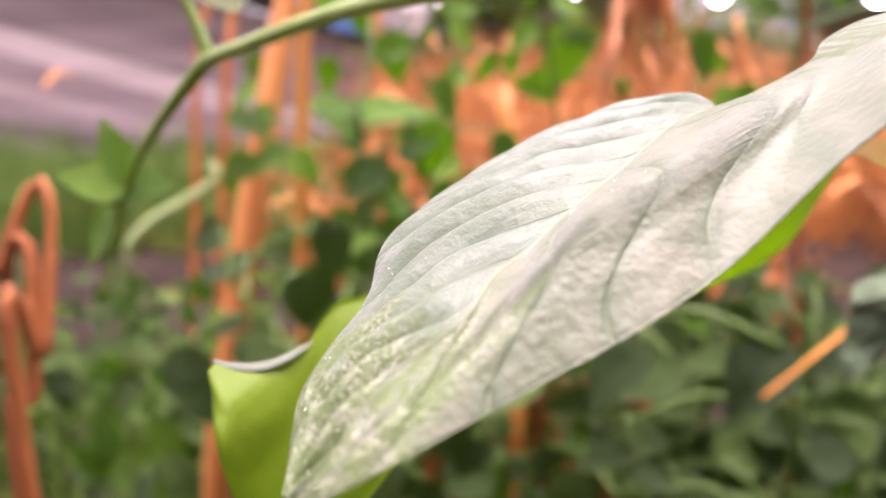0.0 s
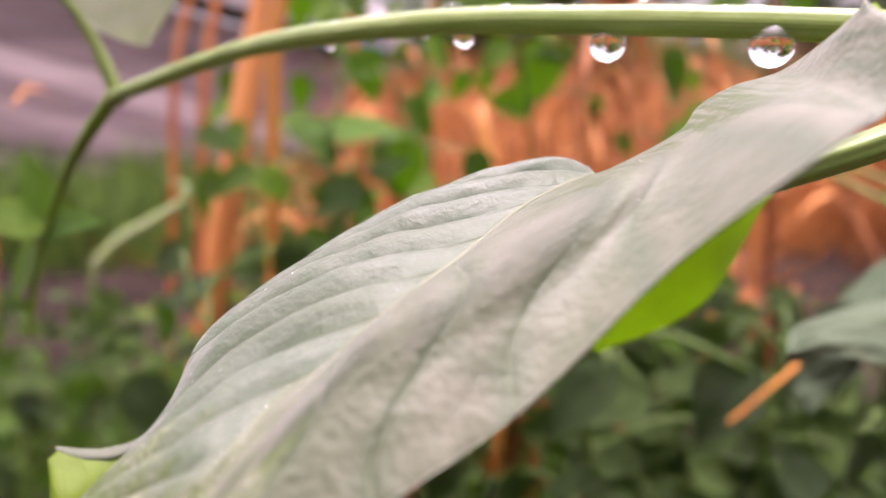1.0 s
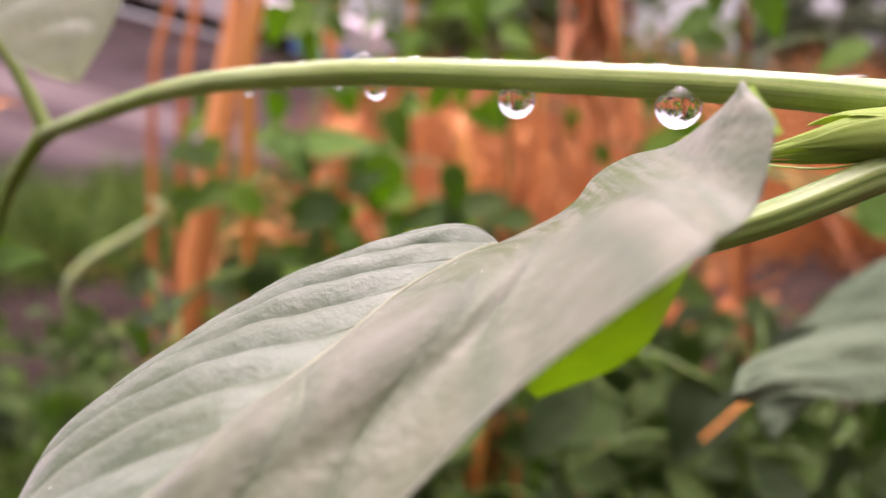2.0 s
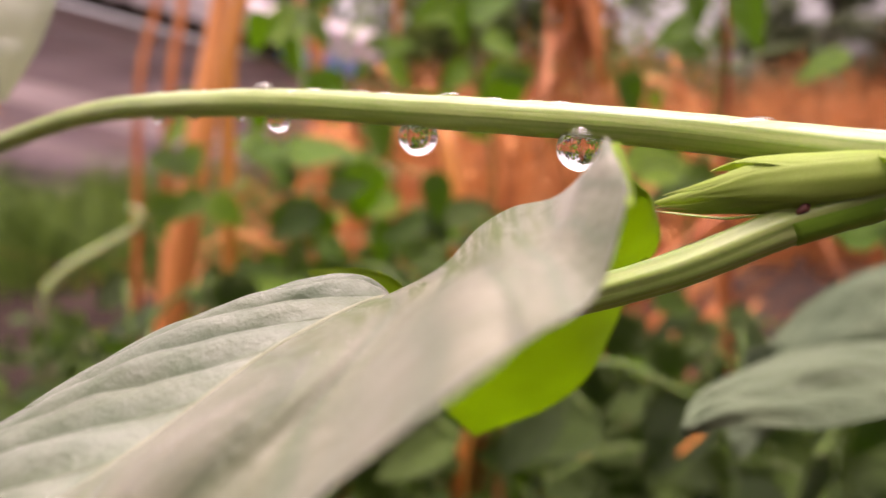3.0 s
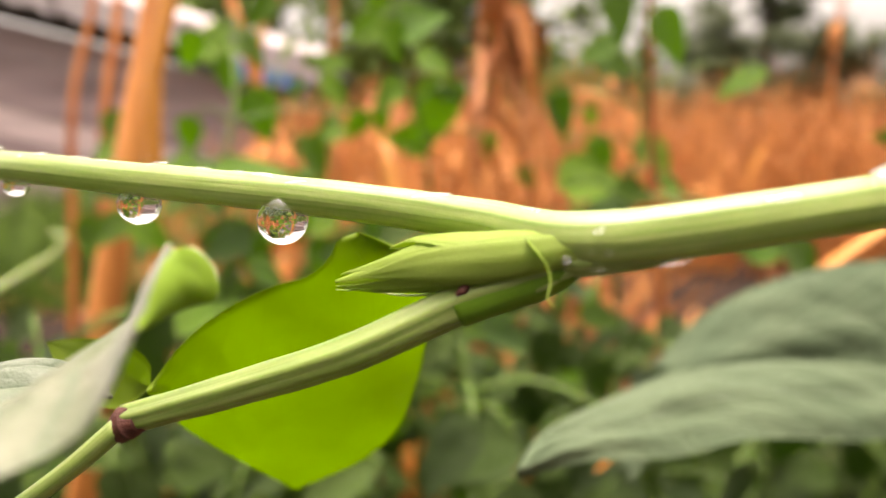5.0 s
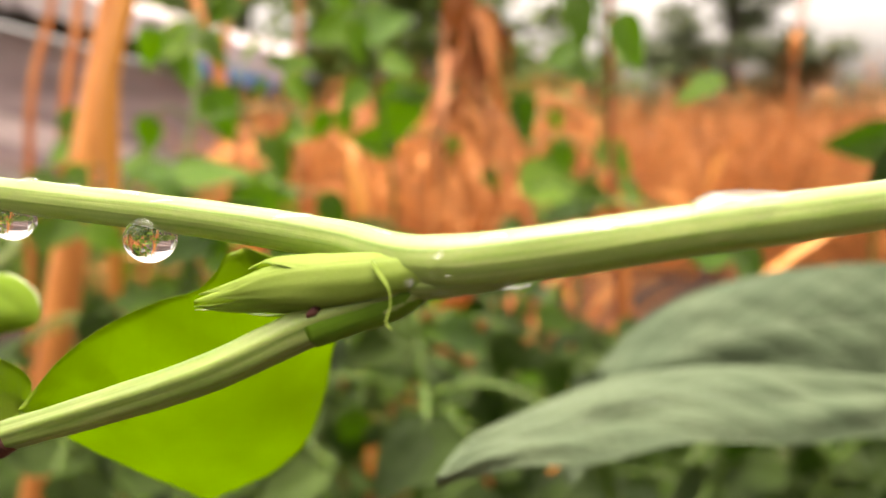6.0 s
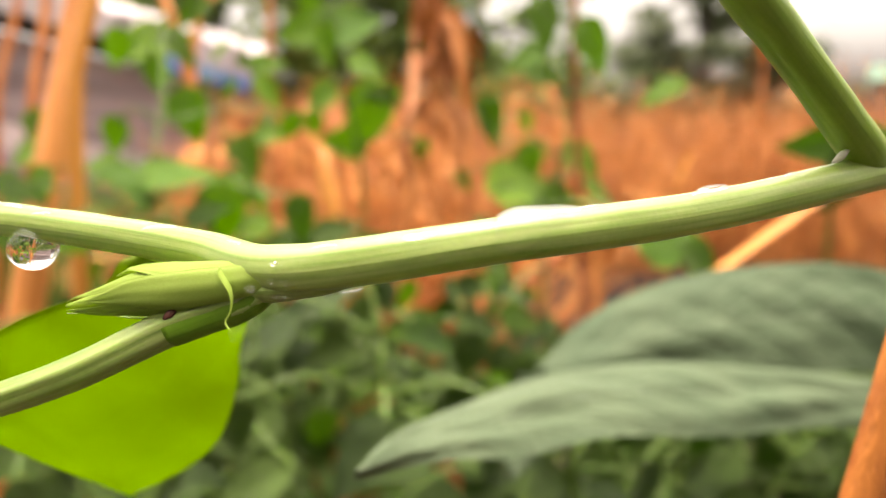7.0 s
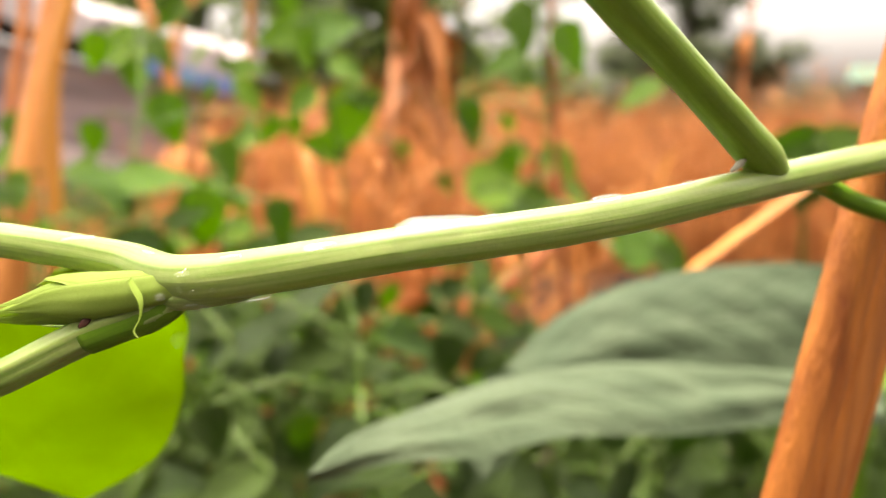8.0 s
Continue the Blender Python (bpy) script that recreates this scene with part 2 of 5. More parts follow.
    h = math_node(nt, "SUBTRACT", h, math_node(nt, "MULTIPLY", cells.outputs["Distance"], puff))
    h = math_node(nt, "ADD", h, math_node(nt, "MULTIPLY", math_node(nt, "MULTIPLY", folds, fan_zone), 1.3))
    h = math_node(nt, "SUBTRACT", h, math_node(nt, "MULTIPLY", vein, 0.35))
    bp = node(nt, "ShaderNodeBump", Strength=0.9, Distance=0.0003)
    link(nt, h, bp.inputs["Height"])
    link(nt, bp.outputs[0], b.inputs["Normal"])
    # rain lying on the blade: a thin rippled coat, thickest towards the tip
    ripple = grain(2300.0, 3.0, 0.6, 1.2)
    rain = math_node(nt, "MAXIMUM", math_node(nt, "MULTIPLY", pool, 0.8), math_node(nt, "MULTIPLY", math_node(nt, "MULTIPLY", fan_zone, ramp(nt, folds, 0.4, 0.6)), 0.9))
    b.inputs["Coat Roughness"].default_value = 0.09
    b.inputs["Coat IOR"].default_value = 1.33
    link(nt, math_node(nt, "MAXIMUM", rain, 0.12), b.inputs["Coat Weight"])
    cb = node(nt, "ShaderNodeBump", Strength=1.0, Distance=0.0007)
    link(nt, math_node(nt, "ADD", ripple, math_node(nt, "MULTIPLY", pool, 0.25)), cb.inputs["Height"])
    link(nt, cb.outputs[0], b.inputs["Coat Normal"])
    tr = node(nt, "ShaderNodeBsdfTranslucent", Color=(0.17, 0.27, 0.04, 1))
    mx = node(nt, "ShaderNodeMixShader", Fac=0.08)
    link(nt, b.outputs[0], mx.inputs[1])
    link(nt, tr.outputs[0], mx.inputs[2])
    link(nt, mx.outputs[0], out.inputs[0])
    return m


def stalk(name, dark, light, rough=0.45, streaks=26.0, wet=0.85, through_=0.0, soft=0.5):
    """Juicy green stem: long streaks along its ribs, a thin film of water."""
    m, nt = nodes_of(name)
    out = node(nt, "ShaderNodeOutputMaterial")
    uv = nt.nodes.new("ShaderNodeUVMap")
    mp = node(nt, "ShaderNodeMapping")
    mp.inputs["Scale"].default_value = (90.0, streaks, 1.0)
    link(nt, uv.outputs[0], mp.inputs[0])
    lines = node(nt, "ShaderNodeTexNoise", Scale=1.0, Detail=3.0)
    link(nt, mp.outputs[0], lines.inputs[0])
    co = nt.nodes.new("ShaderNodeTexCoord")
    spots = node(nt, "ShaderNodeTexNoise", Scale=2600.0, Detail=2.0)
    patch = node(nt, "ShaderNodeTexNoise", Scale=160.0, Detail=3.0)
    for t_ in (spots, patch):
        link(nt, co.outputs["Object"], t_.inputs[0])
    f = math_node(nt, "ADD", math_node(nt, "MULTIPLY", ramp(nt, lines.outputs[0], 0.3, 0.7), 0.55), math_node(nt, "MULTIPLY", patch.outputs[0], 0.35))
    f = math_node(nt, "ADD", f, math_node(nt, "MULTIPLY", spots.outputs[0], 0.3))
    b = node(nt, "ShaderNodeBsdfPrincipled", Roughness=rough)
    link(nt, mixed(nt, f, dark, light), b.inputs["Base Color"])
    b.inputs["Subsurface Weight"].default_value = soft
    b.inputs["Subsurface Radius"].default_value = (0.6, 1.0, 0.2)
    b.inputs["Subsurface Scale"].default_value = 0.0014
    b.inputs["Specular IOR Level"].default_value = 0.3
    b.inputs["Coat Weight"].default_value = wet
    b.inputs["Coat Roughness"].default_value = 0.3
    b.inputs["Coat IOR"].default_value = 1.4
    bp = node(nt, "ShaderNodeBump", Strength=0.35, Distance=0.00012)
    link(nt, math_node(nt, "ADD", lines.outputs[0], math_node(nt, "MULTIPLY", spots.outputs[0], 0.4)), bp.inputs["Height"])
    link(nt, bp.outputs[0], b.inputs["Normal"])
    if through_:
        tr = node(nt, "ShaderNodeBsdfTranslucent", Color=(light[0] * 1.5, light[1] * 1.5, light[2], 1))
        mx = node(nt, "ShaderNodeMixShader", Fac=through_)
        link(nt, b.outputs[0], mx.inputs[1])
        link(nt, tr.outputs[0], mx.inputs[2])
        b = mx
    link(nt, b.outputs[0], out.inputs[0])
    return m


def clear_water(name):
    m, nt = nodes_of(name)
    out = node(nt, "ShaderNodeOutputMaterial")
    g = node(nt, "ShaderNodeBsdfGlass", Roughness=0.0, IOR=1.333)
    link(nt, g.outputs[0], out.inputs[0])
    return m


def thin_water(name):
    """A thin film or flat bead of water: clear, glossy by its angle."""
    m, nt = nodes_of(name)
    out = node(nt, "ShaderNodeOutputMaterial")
    clear = nt.nodes.new("ShaderNodeBsdfTransparent")
    gloss = node(nt, "ShaderNodeBsdfGlossy", Roughness=0.04)
    edge = node(nt, "ShaderNodeLayerWeight", Blend=0.5)
    edge = math_node(nt, "ADD", math_node(nt, "MULTIPLY", math_node(nt, "POWER", edge.outputs["Facing"], 2.0), 0.5), 0.04)
    mx = nt.nodes.new("ShaderNodeMixShader")
    link(nt, edge, mx.inputs[0])
    link(nt, clear.outputs[0], mx.inputs[1])
    link(nt, gloss.outputs[0], mx.inputs[2])
    link(nt, mx.outputs[0], out.inputs[0])
    return m


SOIL = plain("damp_soil", (0.011, 0.007, 0.005), (0.038, 0.025, 0.019), 2.5, 1.0, 0.8, 60.0, depth=0.02, gloss=0.1)
BOARD_DARK = plain("stained_board", (0.20, 0.14, 0.145), (0.44, 0.32, 0.32), 1.2, 0.85, 0.4, 14.0, (0.5, 1, 6), 0.7, depth=0.01)
BOARD = plain("weathered_board", (0.50, 0.37, 0.36), (0.82, 0.64, 0.62), 1.2, 0.85, 0.4, 14.0, (0.5, 1, 6), 0.9, depth=0.01)
TIN = plain("pale_tin", (0.36, 0.31, 0.31), (0.56, 0.50, 0.50), 1.0, 0.6, 0.2, 20.0, gloss=0.2)
BLUE = plain("blue_sheet", (0.05, 0.13, 0.35), (0.10, 0.22, 0.5), 2.0, 0.5, 0.2)
# for the added unseen walls; its tone sets how much fill they return
WALL = plain("grey_unseen_wall", (0.09, 0.08, 0.075), (0.17, 0.155, 0.145), 3.0, 0.9)
DARKWOOD = plain("dark_beam", (0.03, 0.022, 0.02), (0.08, 0.06, 0.05), 3.0, 0.85)
BAMBOO = plain("dry_bamboo", (0.36, 0.10, 0.018), (0.64, 0.25, 0.06), 9.0, 0.55, 0.4, 130.0, (5, 5, 0.5), 0.5)
SLAT = plain("split_bamboo", (0.20, 0.040, 0.008), (0.74, 0.26, 0.05), 60.0, 0.5, 0.6, 700.0, (5, 5, 0.22), 0.2, depth=0.0006)
CANE = plain("yellow_cane", (0.45, 0.16, 0.025), (0.68, 0.29, 0.05), 9.0, 0.5, 0.4, 130.0, (5, 5, 0.5), 0.4)
HUSK = plain("dead_leaf", (0.30, 0.08, 0.022), (0.72, 0.26, 0.09), 14.0, 0.8, 0.6, 150.0, (3, 3, 0.7), 0.6)
DEAD = plain("pale_dead_leaf", (0.42, 0.15, 0.06), (0.82, 0.40, 0.20), 14.0, 0.85, 0.6, 150.0, (3, 3, 0.7), 0.6)
BARK = plain("bark", (0.025, 0.02, 0.017), (0.09, 0.07, 0.055), 3.0, 0.9, 0.6, 30.0)
PAINT = plain("green_paint", (0.03, 0.26, 0.08), (0.06, 0.36, 0.13), 1.0, 0.6)
ROOF_GREEN = plain("dark_green_roof", (0.02, 0.07, 0.035), (0.04, 0.12, 0.06), 1.0, 0.6)
PLASTER = plain("grey_plaster", (0.20, 0.185, 0.18), (0.30, 0.28, 0.27), 1.0, 0.85)
DRY = islands("dry_stalks", (0.13, 0.030, 0.008), (0.86, 0.37, 0.10))
GRASS = islands("grass_blades", (0.03, 0.075, 0.010), (0.20, 0.33, 0.04), 0.6, 0.25)
# foliage beyond 18 m: distance haze is put into its greyer colour
FAR_GREEN = islands("far_hazy_foliage", (0.03, 0.045, 0.02), (0.16, 0.20, 0.085), 0.7, 0.2)
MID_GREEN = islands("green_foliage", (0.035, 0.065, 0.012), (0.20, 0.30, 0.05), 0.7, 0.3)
LEAF_SILVER = leafy("silvery_leaf", (0.086, 0.108, 0.060), (0.152, 0.166, 0.114), (0.16, 0.28, 0.03), 0.46, 0.10, 11.0, 0.10, 0.0003, 0.55, 0.6, 0.2, 2200.0, 0.42, 0.28, 0.3, (0.085, 0.14, 0.028))
SILVER_FAR = silver("silvery_leaf_quilted", 0.30, (0.55, 1.0, 0.8), 26.0, (-0.1, 0.0, 0.05, 0.35), (-0.2, 0.0), (0.080, 0.118, 0.068), (0.140, 0.170, 0.118))
SILVER_NEAR = silver("silvery_leaf_smooth", 0.30, (0.66, 0.95, 0.95), 110.0, (0.20, 0.30, 0.42, 0.58), (0.55, 0.68), (0.104, 0.122, 0.066), (0.180, 0.186, 0.122), 0.8)
# the bright wet sheen of this leaf is put into its base colour
LEAF_PALE = leafy("pale_sheen_leaf", (0.48, 0.54, 0.42), (0.68, 0.72, 0.60), (0.74, 0.78, 0.58), 0.4, 0.55, 9.0, 0.15, 0.0003, 0.4, 0.4, 0.2, 1200.0, 0.6)
LEAF_UNDER = leafy("leaf_underside", (0.17, 0.31, 0.012), (0.25, 0.40, 0.02), (0.40, 0.60, 0.006), 0.7, 0.45, 7.0, 0.1, 0.00015, 0.0, 0.0, 0.2, 1100.0)
LEAF_RIM = plain("downy_rim", (0.30, 0.38, 0.14), (0.46, 0.52, 0.28), 300.0, 0.8, 0.3, 2500.0, depth=0.0001)
DOWNY_RIB = plain("downy_midrib", (0.12, 0.145, 0.075), (0.20, 0.22, 0.14), 300.0, 0.7, 0.3, 2500.0, depth=0.0001)
RUST = plain("rusty_dead_blade", (0.12, 0.026, 0.006), (0.40, 0.125, 0.026), 14.0, 0.75, 0.6, 150.0, (3, 3, 0.7), 0.4)
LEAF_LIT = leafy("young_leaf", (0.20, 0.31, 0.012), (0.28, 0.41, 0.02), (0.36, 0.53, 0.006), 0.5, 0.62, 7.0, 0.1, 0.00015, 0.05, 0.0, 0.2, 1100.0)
LEAF_GREY = leafy("greyish_leaf", (0.055, 0.090, 0.046), (0.112, 0.152, 0.086), (0.14, 0.25, 0.05), 0.65, 0.2, 9.0, 0.5, 0.0016, 0.02, 0.0, 0.2, 500.0, 0.15)
# shaded copy of the bean leaf: shade is put into its colour
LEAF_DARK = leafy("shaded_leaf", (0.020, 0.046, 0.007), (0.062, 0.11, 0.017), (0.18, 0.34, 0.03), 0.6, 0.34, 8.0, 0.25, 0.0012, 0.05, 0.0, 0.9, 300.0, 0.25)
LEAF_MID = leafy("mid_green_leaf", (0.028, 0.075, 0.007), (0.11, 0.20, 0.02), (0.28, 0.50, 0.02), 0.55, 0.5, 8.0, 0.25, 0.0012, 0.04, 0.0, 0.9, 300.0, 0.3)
# bed leaves darkened further in colour, for the shade under the row
LEAF_BED_SHADE = leafy("shaded_bed_leaf", (0.012, 0.032, 0.004), (0.068, 0.125, 0.015), (0.20, 0.36, 0.02), 0.55, 0.25, 8.0, 0.25, 0.0012, 0.04, 0.0, 0.9, 300.0, 0.3)
LEAF_FRESH = leafy("fresh_leaf", (0.06, 0.16, 0.012), (0.22, 0.38, 0.04), (0.36, 0.62, 0.02), 0.5, 0.5, 8.0, 0.3, 0.0012, 0.04, 0.0, 0.9, 300.0, 0.35)
STEM = stalk("green_stem", (0.090, 0.232, 0.006), (0.385, 0.465, 0.155), through_=0.12, soft=0.2)
STEM_DARK = stalk("deep_green_stem", (0.075, 0.20, 0.006), (0.16, 0.31, 0.02), 0.5, 22.0, 0.2, 0.1, 0.2)
BUD = stalk("bud_green", (0.15, 0.26, 0.022), (0.36, 0.47, 0.10), 0.6, 60.0, 0.1, 0.4, 0.0)
BROWN = plain("brown_joint", (0.06, 0.018, 0.012), (0.17, 0.05, 0.03), 600.0, 0.6, 0.4, 4000.0, depth=0.0002)
SHOOT = stalk("side_shoot_green", (0.13, 0.245, 0.014), (0.23, 0.345, 0.045), 0.4, 22.0, 0.3, 0.05, 0.3)
PETIOLE = stalk("thin_petiole", (0.05, 0.10, 0.012), (0.10, 0.17, 0.03), 0.5, 10.0, 0.0)
SCAR = plain("whitish_scar", (0.42, 0.42, 0.30), (0.62, 0.60, 0.50), 600.0, 0.8, 0.4, 4000.0, depth=0.0001)
TENDRIL = stalk("pale_shoot", (0.20, 0.30, 0.09), (0.40, 0.47, 0.22), 0.5, 14.0, 0.0)
WATER = clear_water("water")
FILM = thin_water("water_film")


# ---------------- mesh helpers ----------------
def part(name, mesh, material, parent, label="", m=None):
    if isinstance(mesh, bmesh.types.BMesh):
        data = bpy.data.meshes.new(name)
        mesh.to_mesh(data)
        mesh.free()
    else:
        data = mesh
    if material and not data.materials:
        data.materials.append(material)
    ob = new(name, data)
    if parent is not None:
        ob.parent = parent
        home = parent.matrix_basis if parent.parent else Matrix.Translation(parent.location)
        ob.matrix_parent_inverse = home.inverted()
    if m is not None:
        ob.matrix_basis = m
    if label:
        tagged(ob, label)
    return ob


def thing(name, base, label, category, group="", kind=""):
    ob = new(name)
    ob.location = base
    ob.empty_display_size = 0.02
    return tagged(ob, label, category, group, kind)


def faces(name, verts, polys, uvs=None, smooth=True):
    me = bpy.data.meshes.new(name)
    me.from_pydata([tuple(v) for v in verts], [], polys)
    if uvs is not None:
        lay = me.uv_layers.new(name="UVMap")
        for loop in me.loops:
            lay.data[loop.index].uv = uvs[loop.vertex_index]
    if smooth:
        me.polygons.foreach_set("use_smooth", [True] * len(me.polygons))
    me.update()
    return me


def curve(points, n):
    """n points of a smooth curve through the given ones."""
    c = np.asarray(points, float)
    k = len(c)
    e = np.vstack([2 * c[0] - c[1], c, 2 * c[-1] - c[-2]])
    fine = np.linspace(0, k - 1, 400)

    def at(u):
        i = np.minimum(u.astype(int), k - 2)
        v = (u - i)[:, None]
        a, b, d, f = e[i], e[i + 1], e[i + 2], e[i + 3]
        return 0.5 * (2 * b + (d - a) * v + (2 * a - 5 * b + 4 * d - f) * v * v + (3 * b - a - 3 * d + f) * v ** 3)

    p = at(fine)
    s = np.concatenate([[0], np.cumsum(np.linalg.norm(np.diff(p[:, :3], axis=0), axis=1))])
    return at(np.interp(np.linspace(0, s[-1], n), s, fine))


def tube(name, points, radii, n=40, sides=20, ribs=0, rib=0.06, rough=0.0, flat=1.0, seed=0):
    """A tapering stem through points: radii along it, long ribs, small swellings; flat below 1 makes it a strap."""
    p = curve(points, n)
    if len(radii) == len(points) and len(radii) > 2:
        c = np.asarray(points, float)
        at = np.concatenate([[0], np.cumsum(np.linalg.norm(np.diff(c, axis=0), axis=1))])
        r = np.interp(np.linspace(0, at[-1], n), at, radii)
    elif len(radii) > 2:
        r = curve([(i, v, 0) for i, v in enumerate(radii)], n)[:, 1]
    else:
        r = np.linspace(radii[0], radii[-1], n)
    t = np.gradient(p, axis=0)
    t /= np.linalg.norm(t, axis=1)[:, None]
    up = np.array([0, 0, 1.0]) if abs(t[0, 2]) < 0.9 else np.array([1.0, 0, 0])
    x = np.cross(t[0], up)
    x /= np.linalg.norm(x)
    verts, uvs, polys = [], [], []
    length = np.concatenate([[0], np.cumsum(np.linalg.norm(np.diff(p, axis=0), axis=1))])
    for i in range(n):
        x = x - t[i] * (x @ t[i])
        x /= np.linalg.norm(x)
        y = np.cross(x, t[i])
        for j in range(sides + 1):
            a = 2 * math.pi * j / sides
            k = 1 + rib * math.cos(ribs * a) if ribs else 1.0
            if rough:
                k += rough * noise.noise(Vector((length[i] / r.mean() * 0.35 + seed * 7.1, math.cos(a) * 0.9, math.sin(a) * 0.9)))
            verts.append(p[i] + r[i] * k * (math.cos(a) * x + math.sin(a) * flat * y))
            uvs.append((length[i], j / sides))
    for i in range(n - 1):
        for j in range(sides):
            a = i * (sides + 1) + j
            polys.append((a, a + 1, a + sides + 2, a + sides + 1))
    for end in (0, n - 1):
        verts.append(p[end])
        uvs.append((length[end], 0.5))
        c = len(verts) - 1
        for j in range(sides):
            a = end * (sides + 1) + j
            polys.append((a + 1, a, c) if end == 0 else (a, a + 1, c))
    return faces(name, verts, polys, uvs)


def blade(name, rows, thick=0.00025, half=False):
    """A closed thin leaf blade from a grid of points, rows[along][across], with UVs and rounded rim."""
    g = np.asarray(rows)
    nu, nv = g.shape[:2]
    du = np.gradient(g, axis=0)
    dv = np.gradient(g, axis=1)
    nn = np.cross(du, dv)
    nn /= np.linalg.norm(nn, axis=2)[..., None] + 1e-12
    verts, uvs, polys = [], [], []
    for sgn in (0.5, -0.5):
        for i in range(nu):
            for j in range(nv):
                rim = 0.35 if i in (0, nu - 1) or j in (0, nv - 1) else 1.0
                verts.append(g[i, j] + nn[i, j] * sgn * thick * rim)
                uvs.append((i / (nu - 1), (0.5 + 0.5 * j / (nv - 1)) if half else j / (nv - 1)))
    off = nu * nv
    for i in range(nu - 1):
        for j in range(nv - 1):
            a = i * nv + j
            polys.append((a, a + nv, a + nv + 1, a + 1))
            polys.append((off + a, off + a + 1, off + a + nv + 1, off + a + nv))
    ring = [i * nv for i in range(nu)] + [(nu - 1) * nv + j for j in range(1, nv)] + [i * nv + nv - 1 for i in range(nu - 2, -1, -1)] + [j for j in range(nv - 2, 0, -1)]
    for a, b in zip(ring, ring[1:] + ring[:1]):
        polys.append((a, b, off + b, off + a))
    return faces(name, verts, polys, uvs)


def loft(a, b, nu, nv, bulge=0.0, lift=(0, 0, 1), quilt=0.0, count=9, slant=0.28, flip=False, wave=0.0, seed=0.0, calm=0.0):
    """A grid between two edge curves, arched by bulge and quilted between side veins."""
    p, q = curve(a, nu), curve(b, nu)
    up = np.array(lift, float)
    rows = []
    for i in range(nu):
        row = []
        for j in range(nv):
            v = j / (nv - 1)
            w = 1 - v if flip else v
            s = i / (nu - 1)
            z = bulge * 4 * v * (1 - v)
            z += quilt * min(1, s / calm if calm else 1) * abs(math.sin(math.pi * (count * s - count * slant * w))) * min(1, 5 * v * (1 - v))
            z += wave * noise.noise(Vector((s * 5 + seed, v * 3, seed))) * min(1, 6 * v * (1 - v))
            row.append(p[i] * (1 - v) + q[i] * v + up * z)
        rows.append(row)
    return np.array(rows)


def leaf_grid(nu=15, nv=9, wide=0.36, fold=0.25, droop=0.25, quilt=0.012, seed=0, heart=0.1):
    """An ovate bean leaflet of length 1 along +y, base at the origin, facing +z."""
    rng = random.Random(seed)
    bend, twist, lop = rng.uniform(-0.12, 0.12), rng.uniform(-0.3, 0.3), rng.uniform(0.85, 1.15)
    rows = []
    for i in range(nu):
        s = i / (nu - 1)
        w = wide * (math.sin(math.pi * min(1, s ** 0.62)) ** 0.8) * (1 - 0.25 * s) if 0 < s < 1 else 0.004
        row = []
        for j in range(nv):
            c = 2 * j / (nv - 1) - 1
            half = w * (lop if c > 0 else 2 - lop)
            x = c * half + bend * s * s
            y = s - heart * abs(c) * (1 - s) ** 3
            z = fold * abs(c) * half - droop * s * s + twist * c * half * s
            z += quilt * abs(math.sin(math.pi * (6 * s - 1.8 * abs(c)))) * min(1, 4 * abs(c)) + 0.03 * noise.noise(Vector((x * 4, y * 4, seed * 3.7)))
            row.append((x, y, z))
        rows.append(row)
    return np.array(rows)


def facing(at, size, angle, tilt, turn=0.0):
    """The pose of a leaf: its tip towards angle in the upright plane across the view, its face tilted up by tilt degrees."""
    a, ti, tu = radians(angle), radians(tilt), radians(turn)
    y = Vector((math.cos(a), 0.35 * math.sin(tu), math.sin(a))).normalized()
    n = Vector((math.sin(tu) * 0.6, -math.cos(ti), math.sin(ti)))
    n = (n - y * n.dot(y)).normalized()
    x = y.cross(n)
    m = Matrix((x, y, n)).transposed().to_4x4()
    return Matrix.Translation(at) @ m @ Matrix.Scale(size, 4)


LEAF_MESHES = {}


def leaf_mesh(kind, seed):
    """One of a few shared leaflets; each material has its own."""
    key = (kind.name, seed % 6)
    if key not in LEAF_MESHES:
        s = seed % 6
        me = blade("leaflet", leaf_grid(seed=s, wide=0.33 + 0.02 * s, fold=0.1 + 0.07 * (s % 3), droop=0.12 + 0.08 * (s % 4)), 0.004)
        me.materials.append(kind)
        LEAF_MESHES[key] = me
    return LEAF_MESHES[key]


# ---------------- ground ----------------
def ground_sheet():
    verts, polys = [], []
    xs = [-300, -80, -30, -14, -8] + [round(-5 + 0.25 * i, 3) for i in range(41)] + [8, 14, 30, 80, 300]
    ys = [-300, -60, -15, -5, -2] + [round(-1 + 0.25 * i, 3) for i in range(45)] + [14, 22, 40, 90, 300]
    for y in ys:
        for x in xs:
            verts.append((x, y, 0.05 * noise.noise(Vector((x * 1.3, y * 1.3, 0))) + 0.02 * noise.noise(Vector((x * 5, y * 5, 3)))))
    n = len(xs)
    for j in range(len(ys) - 1):
        for i in range(n - 1):
            a = j * n + i
            polys.append((a, a + 1, a + n + 1, a + n))
    me = faces("ground", verts, polys)
    me.materials.append(SOIL)
    return tagged(new("ground", me), "damp brown garden soil reaching to the horizon", "ground", "", "structure")


ground_sheet()


